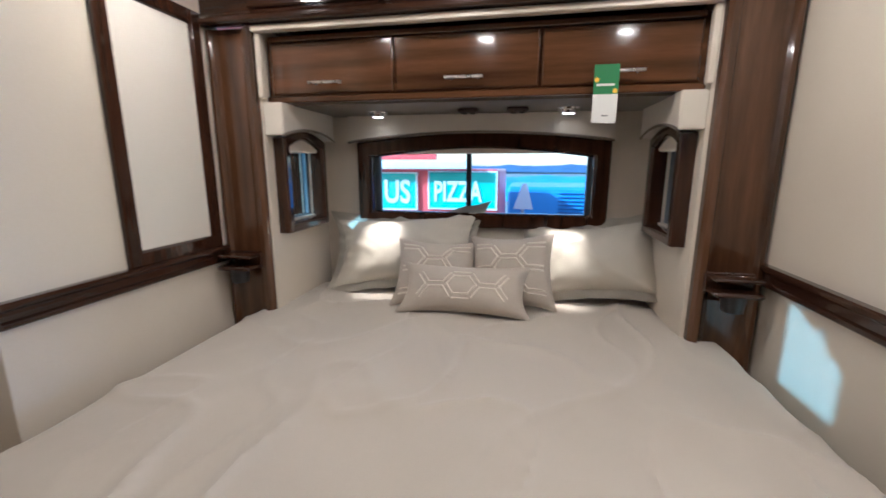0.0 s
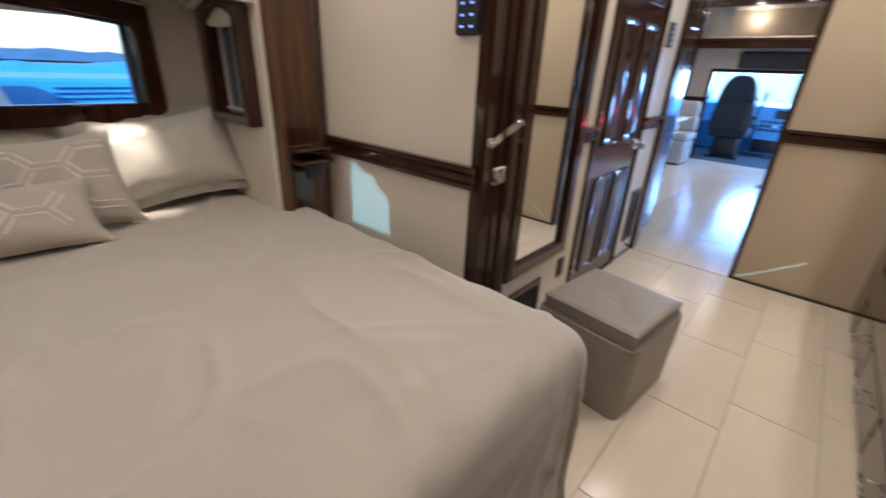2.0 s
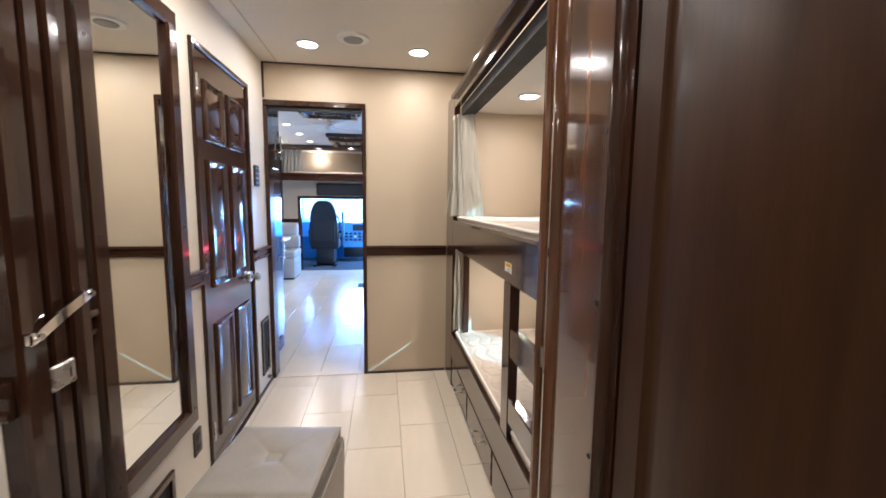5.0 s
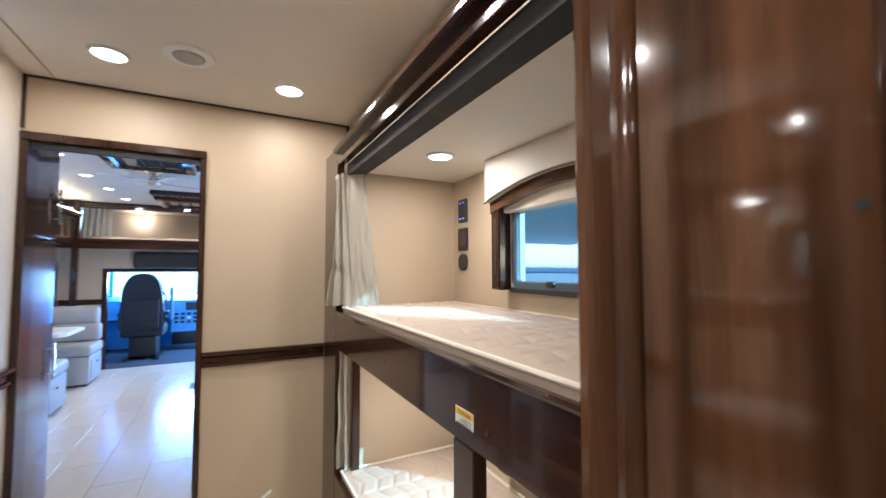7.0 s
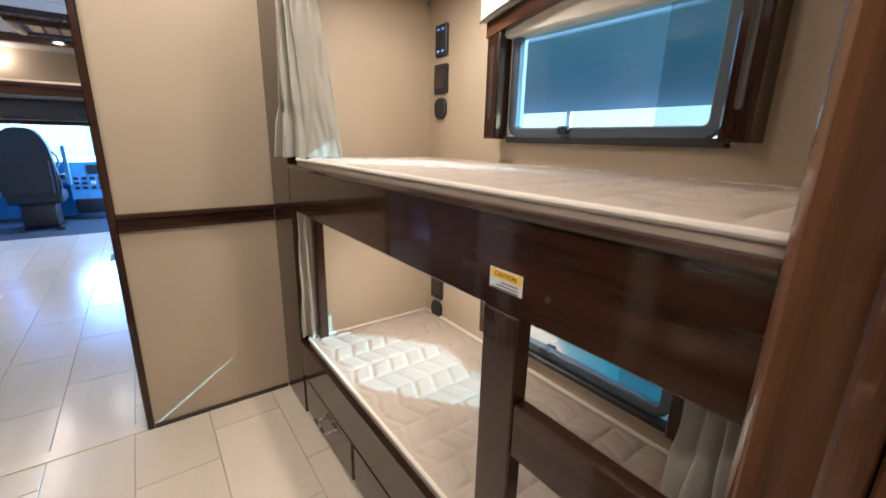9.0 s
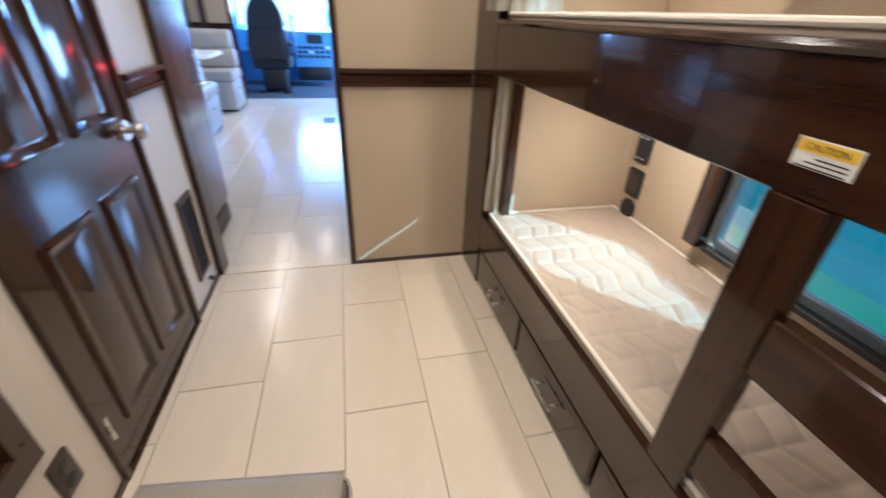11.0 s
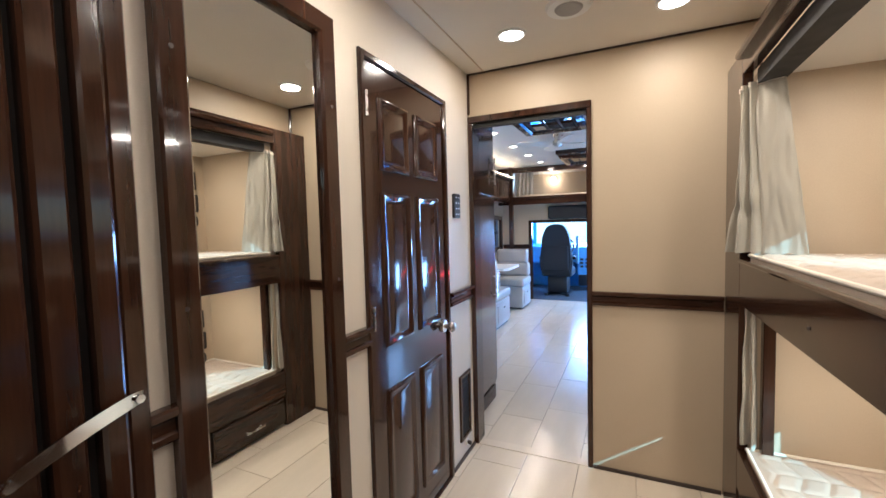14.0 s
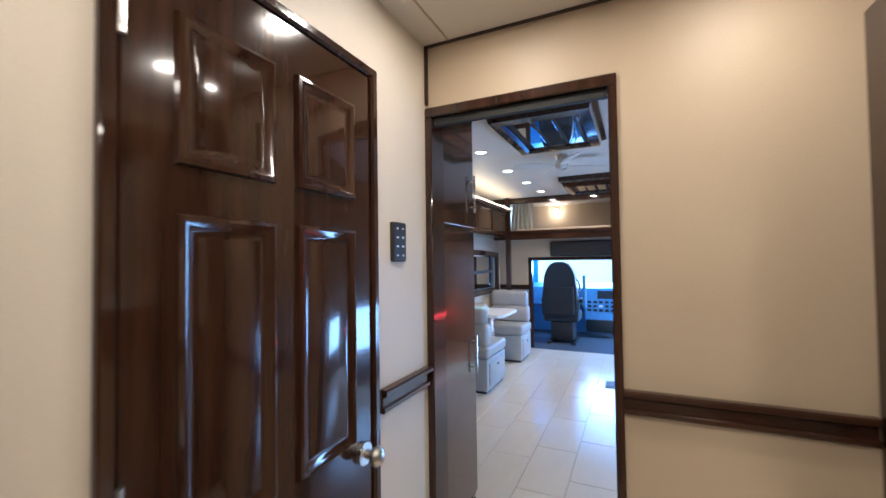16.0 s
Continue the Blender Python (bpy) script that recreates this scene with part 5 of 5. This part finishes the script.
loft = thing("cab_loft", (8.7, 1.4, 1.7), "dark wood loft bunk over the driving cab", "loft")
part("front_board", boxes((8.30, 8.36, GAL_R, GAL_L, 1.69, 1.82), bevel=0.006), WOOD_Y, loft)
part("deck", boxes((8.36, GAL_END + 0.9, GAL_R, GAL_L, 1.70, 1.74)), WALL, loft)
part("lip_moulding", boxes((8.28, 8.30, GAL_R, GAL_L, 1.79, 1.825), bevel=0.004), WOOD_Y, loft)
lm = thing("loft_mattress", (8.9, 1.2, 1.74), "tan mattress on the cab loft", "mattress")
part("body", box(8.38, GAL_END + 0.85, GAL_R + 0.02, 2.40, 1.741, 1.86, 0.03, seg=3), TICKING, lm)
setting("wall_loft_back", boxes((GAL_END + 0.9, GAL_END + 0.95, GAL_R, GAL_L, 1.70, GAL_CEIL)), WALL, "beige back wall of the cab loft", "wall")
setting("trim_loft_top", boxes((8.30, 8.40, GAL_R, GAL_L, 2.24, GAL_CEIL - 0.002), bevel=0.006), WOOD_Y, "dark wood beam above the cab loft", "trim")
ll = thing("loft_lamp", (GAL_END + 0.9, 1.97, 2.22), "small round lit lamp on the loft wall", "light")
part("base", rod((GAL_END + 0.9, 1.97, 2.22), (GAL_END + 0.87, 1.97, 2.22), 0.05, n=24, r2=0.045), STEEL, ll)
part("globe", ball((GAL_END + 0.85, 1.97, 2.22), 0.038), LAMP_FACE, ll)
ll_data = bpy.data.lights.new("loft_lamp_light", "POINT")
ll_data.energy, ll_data.color, ll_data.shadow_soft_size = 2.0, LAMP_COLOR, 0.04
ll_light = new("loft_lamp_light", ll_data)
ll_light.matrix_world = Matrix.Translation((GAL_END + 0.80, 1.97, 2.20))
ll_light.parent = ll
ll_light.matrix_parent_inverse = ll.matrix_world.inverted()
lc = thing("loft_curtain", (8.4, 2.4, 2.24), "gathered oatmeal curtain at loft corner", "curtain")
part("cloth", sheet(50, 10, lambda s, t: (8.43 + 0.03 * math.sin(s * 34), 2.14 + 0.36 * s * (0.92 + 0.1 * t), 2.24 - 0.42 * t), thick=0.003), DRAPE, lc)
setting("trim_cab_opening", boxes((GAL_END - 0.012, GAL_END + 0.07, 2.215, 2.275, 0, 1.37), (GAL_END - 0.012, GAL_END + 0.07, 0.3, 2.275, 1.37, 1.42), bevel=0.005), WOOD,
        "dark wood casing of the cab opening", "trim")
setting("cab_roller_shade", boxes((GAL_END - 0.07, GAL_END - 0.014, 0.35, 1.92, 1.43, 1.66), bevel=0.02), BLACK, "black rolled shade box above cab opening", "shade")
reg = thing("floor_register", (7.07, 1.02, 0.0), "dark metal floor register", "vent")
part("frame", boxes((6.93, 7.21, 0.93, 1.08, 0.0005, 0.006), bevel=0.002), BLACK, reg)
for i in range(7):
    part("slat", boxes((6.95 + 0.036 * i, 6.965 + 0.036 * i, 0.94, 1.07, 0.006, 0.010)), DARK_BROWN, reg)

led = thing("led_strip", (7.8, GAL_R, 0.52), "red lit strip along the galley wall", "light strip")
part("strip", boxes((7.0, 8.7, GAL_R, GAL_R + 0.012, 0.50, 0.54)), glow("red_led_glow", (1.0, 0.05, 0.06), 5.0), led)

# ---- driving cab ----
setting("floor_cab", boxes((GAL_END, GAL_END + 2.2, -0.4, 2.7, -0.10, 0.004)), CARPET, "dark carpeted cab floor", "floor")
setting("wall_cab_left", holed(GAL_END + 0.06, GAL_END + 2.2, 0, 1.70, [(GAL_END + 0.75, GAL_END + 1.6, 0.75, 1.4)], lambda a, b, c, d: (a, b, 2.7, 2.76, c, d)), CAB_PLASTIC, "dark cab side wall with door window", "wall")
setting("wall_cab_right", holed(GAL_END + 0.06, GAL_END + 2.2, 0, 1.70, [(GAL_END + 0.75, GAL_END + 1.6, 0.75, 1.4)], lambda a, b, c, d: (a, b, -0.46, -0.4, c, d)), CAB_PLASTIC, "dark cab side wall with door window", "wall")
setting("ceiling_cab", boxes((GAL_END + 0.95, GAL_END + 2.2, -0.46, 2.76, 1.66, 1.70)), CAB_PLASTIC, "dark cab roof lining", "ceiling")
setting("wall_cab_front", holed(-0.46, 2.76, 0, 1.66, [(-0.25, 2.6, 0.80, 1.55)], lambda a, b, c, d: (GAL_END + 2.2, GAL_END + 2.26, a, b, c, d)), CAB_PLASTIC, "dark cab front with windscreen opening", "wall")
ws = setting("windscreen", boxes((GAL_END + 2.22, GAL_END + 2.225, -0.25, 2.6, 0.80, 1.55)), GLASS, "clear cab windscreen", "window")
ws.visible_shadow = False
seat = thing("driver_seat", (9.25, 1.86, 0.0), "charcoal high-backed driver seat with armrests", "seat")
part("pedestal", box(9.10, 9.50, 1.68, 2.04, 0.05, 0.36, 0.03, seg=2), BLACK, seat)
part("cushion", box(9.02, 9.55, 1.58, 2.14, 0.36, 0.52, 0.05, seg=4), CAB_CLOTH, seat)
back = []
for k in range(33):
    q = -1 + k / 16
    back.append((9.0, 1.87 + q * 0.285 * (1 - 0.10 * abs(q)), 0.98 + 0.36 * (1 - abs(q) ** 2.6) ** 0.62))
bm = prism([(8.98, 1.60, 0.44), (8.98, 1.57, 0.62)] + [(8.98, y, z) for x, y, z in back] + [(8.98, 2.17, 0.62), (8.98, 2.14, 0.44)], (0.17, 0, 0))
bmesh.ops.bevel(bm, geom=list(bm.edges), offset=0.03, segments=3, affect="EDGES")
part("backrest", bm, CAB_CLOTH, seat)
part("lumbar_pad", box(8.955, 9.0, 1.64, 2.10, 0.50, 0.94, 0.02, seg=3), CAB_CLOTH, seat)
part("seat_belt_post", box(9.06, 9.12, 1.47, 1.52, 0.60, 1.12, 0.015, seg=2), CAB_PLASTIC, seat)
for y in (1.66, 2.06):
    part("floor_rail", box(9.0, 9.55, y - 0.03, y + 0.03, 0.004, 0.05, 0.008), BLACK, seat)
for y in (1.56, 2.16):
    part("armrest", box(9.08, 9.42, y - 0.03, y + 0.03, 0.68, 0.74, 0.02, seg=3), CAB_CLOTH, seat)
dash = thing("dashboard", (10.2, 1.2, 0.0), "slate cab dashboard coloured with blue daylight, with gauges and screen", "dashboard")
part("body", prism([(9.95, -0.4, 0.55), (10.0, -0.4, 0.86), (10.25, -0.4, 0.92), (10.75, -0.4, 0.90), (10.75, -0.4, 0.0), (10.3, -0.4, 0.0), (10.15, -0.4, 0.5)], (0, 3.1, 0)), CAB_PLASTIC, dash)
part("centre_console", prism([(9.80, 0.95, 0.30), (9.86, 0.95, 0.86), (10.1, 0.95, 0.90), (10.2, 0.95, 0.30)], (0, 0.62, 0)), CAB_PLASTIC, dash)
tilt = lambda z: 9.80 + 0.06 * (z - 0.30) / 0.56
part("screen", prism([(tilt(0.68) - 0.004, 1.10, 0.68), (tilt(0.68) - 0.004, 1.36, 0.68), (tilt(0.82) - 0.004, 1.36, 0.82), (tilt(0.82) - 0.004, 1.10, 0.82)], (0.003, 0, 0)), BLACK, dash)
for r in range(3):
    for k in range(6):
        z, y = 0.62 - 0.07 * r, 1.02 + 0.095 * k
        part("switch", box(tilt(z) - 0.010, tilt(z) + 0.005, y - 0.03, y + 0.03, z - 0.022, z + 0.022, 0.004), BLACK if (r * 5 + k * 3) % 7 else PALE_KEYS, dash)
part("storage_bin", box(9.74, 9.9, 0.98, 1.55, 0.10, 0.32, 0.02, seg=2), BLACK, dash)
wheel = thing("steering_wheel", (9.75, 1.86, 0.85), "black steering wheel on its column", "steering wheel")
bm = bmesh.new()
wm = pose(9.74, 1.86, 0.88, 0, -58, 0)
for i in range(36):
    a, b = radians(10 * i), radians(10 * i + 10)
    rod(wm @ Vector((0.22 * math.cos(a), 0.22 * math.sin(a), 0)), wm @ Vector((0.22 * math.cos(b), 0.22 * math.sin(b), 0)), 0.015, bm, 8)
part("rim", bm, BLACK, wheel)
for a in (0, 120, 240):
    part("spoke", rod(wm @ Vector((0, 0, -0.01)), wm @ Vector((0.21 * math.cos(radians(a)), 0.21 * math.sin(radians(a)), 0)), 0.012, n=8), BLACK, wheel)
part("hub", ball(wm @ Vector((0, 0, -0.01)), 0.06), BLACK, wheel)
part("column", rod(wm @ Vector((0, 0, 0)), wm @ Vector((0, 0, -0.32)), 0.035, n=12), BLACK, wheel)

# ---- outside ----
GROUND_Z = -1.25
ASPHALT = material("pale_dusty_asphalt", (0.27, 0.27, 0.265), 0.9, spread=0.15, scale=1.5, fine=0.3, fine_scale=60, bump=0.4, bump_scale=60)
setting("ground", boxes((-600, 600, -600, 600, GROUND_Z - 0.5, GROUND_Z)), ASPHALT, "pale asphalt lot reaching the horizon", "ground")
RED = material("red_painted_metal", (0.72, 0.09, 0.09), 0.35, spread=0.06, scale=2, bump=0.03)
TEAL = material("teal_sign_paint", (0.07, 0.42, 0.35), 0.4, spread=0.05, scale=2)
BLUE = material("blue_painted_metal", (0.09, 0.28, 0.62), 0.4, spread=0.1, scale=1.5)
BLUE_DARK = material("navy_louvre_metal", (0.02, 0.07, 0.22), 0.5, spread=0.1)
PAINT = material("white_coach_paint", (0.78, 0.78, 0.78), 0.3, spread=0.04, scale=2)
COACH_GREY = material("grey_coach_stripe", (0.22, 0.24, 0.28), 0.3, spread=0.1, scale=2)


def letters(text, size, m, parent, mat, squeeze=1.0):
    c = bpy.data.curves.new("sign_text", "FONT")
    c.body, c.size, c.extrude, c.offset = text, size, 0.01, size * 0.02
    o = new("lettering", c)
    o.data.materials.append(mat)
    o.matrix_world = m @ Matrix.Diagonal((squeeze, 1, 1, 1))
    o.parent = parent
    o.matrix_parent_inverse = parent.matrix_world.inverted()
    return o


Y_STAND = 6.4
stand = thing("pizza_trailer", (-0.9, Y_STAND + 1.2, GROUND_Z), "red food trailer with teal pizza signs", "food trailer")
part("body", box(-4.2, 0.28, Y_STAND, Y_STAND + 2.4, GROUND_Z + 0.5, 1.24, 0.03), RED, stand)
part("awning", box(-4.2, -0.10, Y_STAND - 0.35, Y_STAND, 1.25, 1.35, 0.01), PAINT, stand, "white awning edge")
part("roof_sign", box(-4.2, -0.66, Y_STAND + 0.2, Y_STAND + 0.3, 1.38, 1.62, 0.01), RED, stand)
part("roof_sign_stripe", box(-4.2, -0.95, Y_STAND + 0.17, Y_STAND + 0.2, 1.46, 1.54, 0.005), PAINT, stand)
sign = part("sign_board", box(-0.70, 0.24, Y_STAND - 0.05, Y_STAND - 0.005, 0.70, 1.20, 0.005), TEAL, stand, "teal sign lettered in white")
sign2 = part("sign_board", box(-1.75, -0.90, Y_STAND - 0.05, Y_STAND - 0.005, 0.68, 1.18, 0.005), TEAL, stand, "teal sign lettered in white")
letters("PIZZA", 0.40, pose(-0.64, Y_STAND - 0.055, 0.80, 90, 0, 0), stand, PAINT, 0.63)
letters("US", 0.46, pose(-1.38, Y_STAND - 0.055, 0.77, 90, 0, 0), stand, PAINT, 0.75)
for p0 in ((-0.72, 0.26, 0.70, 1.20), (-1.77, -0.88, 0.68, 1.18)):
    x0, x1, z0, z1 = p0
    for q in ((x0, x1, z1, z1 + 0.02), (x0, x1, z0 - 0.02, z0), (x0, x0 + 0.02, z0, z1), (x1 - 0.02, x1, z0, z1)):
        part("sign_border", box(q[0], q[1], Y_STAND - 0.06, Y_STAND - 0.004, q[2], q[3]), PAINT, stand)
part("trim_band", box(-4.2, 0.28, Y_STAND - 0.02, Y_STAND - 0.004, 0.42, 0.50), TEAL, stand)
for x in (-3.2, -1.2):
    part("wheel", rod((x, Y_STAND + 0.0, GROUND_Z + 0.35), (x, Y_STAND + 0.25, GROUND_Z + 0.35), 0.35, n=24), BLACK, stand)
gen = thing("blue_trailer", (3.2, 10.6, GROUND_Z), "blue utility trailer with louvred side", "trailer")
part("body", box(0.30, 6.5, 9.5, 12.0, GROUND_Z + 0.4, 0.86, 0.05), BLUE, gen)
for k in range(6):
    part("louvre", box(1.35, 2.55, 9.46, 9.5, 0.72 - 0.08 * k, 0.735 - 0.08 * k), BLUE_DARK, gen)
part("panel_door", box(1.6, 2.3, 9.47, 9.5, -0.35, 0.18, 0.005), material("light_blue_panel", (0.12, 0.34, 0.68), 0.4, spread=0.05), gen)
for x in (1.8, 5.2):
    part("wheel", rod((x, 9.5, GROUND_Z + 0.4), (x, 9.75, GROUND_Z + 0.4), 0.4, n=24), BLACK, gen)
tarp = thing("tarpaulin_stack", (3.0, 15.0, GROUND_Z), "blue tarpaulin over stacked goods behind the trailer", "tarpaulin")
part("cover", sheet(60, 16, lambda s, t: (-0.8 + 8.5 * s, 14 + 2.5 * t, GROUND_Z + (2.22 + 0.12 * noise.noise(Vector((s * 5, t * 2, 8))) + 0.05 * noise.noise(Vector((s * 25, t * 4, 2)))) * math.sin(math.pi * (0.06 + 0.88 * t)) ** 0.25 * min(1, 12 * s, 12 * (1 - s) + 0.05) ** 0.3)), BLUE, tarp)
cone = thing("warning_sign", (0.62, 8.2, GROUND_Z), "white triangular warning sign on a post", "sign")
part("post", rod((0.62, 8.2, GROUND_Z), (0.62, 8.2, 0.55), 0.03, n=10), STEEL, cone)
part("triangle", prism([(0.45, 8.17, 0.52), (0.80, 8.17, 0.52), (0.68, 8.17, 0.98), (0.60, 8.17, 0.98)], (0, 0.02, 0)), PAINT, cone)
# wooded ridge far away, its distance haze painted as a blue base colour
hill = bmesh.new()
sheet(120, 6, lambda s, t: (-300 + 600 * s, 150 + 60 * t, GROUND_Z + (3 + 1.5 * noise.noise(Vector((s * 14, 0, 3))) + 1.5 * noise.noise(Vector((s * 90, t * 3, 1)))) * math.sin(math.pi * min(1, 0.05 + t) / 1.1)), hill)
setting("backdrop_ridge", hill, material("blue_haze_tinted_woods", (0.08, 0.14, 0.26), 0.9, spread=0.2, scale=0.2), "hazy wooded ridge in the distance", "hill")


def parked_coach(x, y, turn, length, label, stripe):
    c = thing("parked_motorhome", (x, y, GROUND_Z), label, "motorhome", "parked motorhomes", turn=turn)
    part("body", box(-length / 2, length / 2, -1.2, 1.2, 0.45, 3.2, 0.12, seg=3), PAINT, c)
    part("stripe", prism([(-length / 2 + 0.2, -1.205, 1.1), (length / 2 - 1.0, -1.205, 0.8), (length / 2 - 0.4, -1.205, 1.3), (-length / 2 + 0.2, -1.205, 1.7)], (0, 2.41, 0)), stripe, c)
    for k in range(4):
        a = -length / 2 + 1.0 + k * (length - 2.2) / 4
        part("window", box(a, a + 1.0, -1.21, 1.21, 1.9, 2.5, 0.02), BLACK, c)
    for a in (-length / 3, length / 3):
        part("wheel", rod((a, -1.22, 0.45), (a, -0.9, 0.45), 0.45, n=20), BLACK, c)
        part("wheel", rod((a, 0.9, 0.45), (a, 1.22, 0.45), 0.45, n=20), BLACK, c)
    return c


parked_coach(18.0, -52.0, 12, 9, "white parked motorhome with red stripe", RED)
parked_coach(1.0, -24.0, 5, 9, "white parked motorhome with grey stripe", COACH_GREY)
parked_coach(-9.0, -20.0, -10, 9, "white parked motorhome with grey stripe", COACH_GREY)
parked_coach(36.0, -46.0, 20, 10, "white parked motorhome with red stripe", RED)
mat_ob = thing("patio_mat", (4.5, -5.0, GROUND_Z), "large teal woven patio mat with pale green bands on asphalt", "mat")
part("weave", box(0.0, 8.5, -7.6, -1.6, GROUND_Z, GROUND_Z + 0.012, 0.004), material("teal_woven_plastic", (0.03, 0.50, 0.46), 0.6, spread=0.12, scale=3, fine=0.2, fine_scale=80, bump=0.3, bump_scale=90), mat_ob)
BAND = material("green_woven_band", (0.08, 0.62, 0.32), 0.6, spread=0.1, scale=3, bump=0.3, bump_scale=90)
for y in (-4.1, -6.9):
    part("band", box(0.1, 8.4, y - 0.35, y + 0.35, GROUND_Z + 0.012, GROUND_Z + 0.016), BAND, mat_ob)
CAR_GLASS = material("dark_car_glass", (0.02, 0.025, 0.03), 0.08, spread=0.05)


def parked_car(x, y, turn, paint, label):
    c = thing("parked_car", (x, y, GROUND_Z), label, "car", "parked cars", turn=turn)
    hull = [(-2.2, 0.35), (2.2, 0.35), (2.25, 0.75), (1.3, 0.95), (0.6, 1.45), (-1.2, 1.45), (-1.9, 0.98), (-2.25, 0.9)]
    bm = prism([(a, -0.88, z) for a, z in hull], (0, 1.76, 0))
    bmesh.ops.bevel(bm, geom=list(bm.edges), offset=0.06, segments=2, affect="EDGES")
    part("body", bm, paint, c)
    part("windows", prism([(1.12, -0.892, 0.98), (0.55, -0.892, 1.38), (-1.12, -0.892, 1.38), (-1.66, -0.892, 1.0)], (0, 1.784, 0)), CAR_GLASS, c)
    for a in (-1.4, 1.4):
        for b in (-0.9, 0.72):
            part("wheel", rod((a, b, 0.33), (a, b + 0.18, 0.33), 0.33, n=20), BLACK, c)
    return c


for k in range(9):
    parked_car(-4.0 + 3.3 * k, -13.5 - 1.1 * (k % 3), 82 + 7 * (k % 4), (PAINT, BLUE_DARK, COACH_GREY, PAINT)[k % 4],
               ("white", "navy", "grey", "white")[k % 4] + " saloon car parked in the open lot")
# southern ridge; its haze too is only a blue-grey tint of the woods
south = bmesh.new()
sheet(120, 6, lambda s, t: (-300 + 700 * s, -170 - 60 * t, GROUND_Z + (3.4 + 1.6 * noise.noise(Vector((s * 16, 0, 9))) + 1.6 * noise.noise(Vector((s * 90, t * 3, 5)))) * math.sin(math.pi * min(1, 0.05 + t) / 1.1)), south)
setting("backdrop_ridge", south, material("grey_haze_tinted_woods", (0.10, 0.15, 0.22), 0.9, spread=0.2, scale=0.2), "hazy wooded ridge beyond the lot", "hill")
# made-up sunlit white trailer, added to burn out the windscreen view
bright_backdrop = thing("backdrop_trailer", (24.0, 1.5, GROUND_Z), "long white trailer added as bright windscreen backdrop, with small teal sign", "trailer")
part("body", box(23.0, 25.4, -7.0, 10.0, GROUND_Z + 0.5, 2.9, 0.04), PAINT, bright_backdrop)
part("sign", box(22.97, 22.995, 0.55, 1.30, 0.55, 1.15), TEAL, bright_backdrop)
part("rub_rail", box(22.96, 22.998, -7.0, 10.0, -0.42, -0.30, 0.005), COACH_GREY, bright_backdrop)
for y in (-4.6, -3.4, 6.4, 7.6):
    part("wheel", rod((23.02, y, GROUND_Z + 0.45), (23.35, y, GROUND_Z + 0.45), 0.45, n=20), BLACK, bright_backdrop)
carport = thing("carport", (1.0, -18.0, GROUND_Z), "large grey metal carport over the parking rows", "carport")
part("roof", box(-16.0, 18.0, -16.0, -4.2, 2.72, 2.86, 0.02), material("slate_blue_sheet_metal", (0.70, 0.72, 0.76), 0.5, spread=0.05, scale=0.8), carport)
for x in (-14.0, -5.0, 4.5, 14.0):
    for y in (-15.5, -9.0):
        part("post", box(x - 0.1, x + 0.1, y - 0.1, y + 0.1, GROUND_Z, 2.719, 0.01), STEEL, carport)
part("red_column", box(4.9, 5.1, -15.4, -15.2, GROUND_Z, 2.719, 0.02), RED, carport)

# ---- floor tiles ----
TILE_W, TILE_L, JOINT = 0.29, 0.61, 0.0035
near, made = 0, {}


def tile(x0, x1, y0, y1):
    key = (round(x1 - x0, 4), round(y1 - y0, 4))
    if key not in made:
        bm = box(0, key[0], 0, key[1], -0.005, 0.0)
        bmesh.ops.bevel(bm, geom=[e for e in bm.edges if all(v.co.z > -0.001 for v in e.verts)], offset=0.0012, segments=1, affect="EDGES")
        me = bpy.data.meshes.new("tile")
        bm.to_mesh(me)
        bm.free()
        me.materials.append(TILE)
        made[key] = me
    ob = new("tile", made[key])
    ob.location = (x0, y0, 0)
    ob.parent = floor
    return ob


for row in range(-4, 10):
    y0, y1 = 0.29 + row * TILE_W, 0.29 + (row + 1) * TILE_W
    y0, y1 = max(y0, -0.6), min(y1, 2.735)
    shift = 2.86 - 0.2033 * row
    k0 = math.floor((-0.75 - shift) / TILE_L)
    for k in range(k0, k0 + 18):
        x0, x1 = max(shift + k * TILE_L, -0.74), min(shift + (k + 1) * TILE_L, GAL_END)
        if x1 - x0 < 0.03 or y1 - y0 < 0.03:
            continue
        tile(x0 + JOINT / 2, x1 - JOINT / 2, y0 + JOINT / 2, y1 - JOINT / 2)
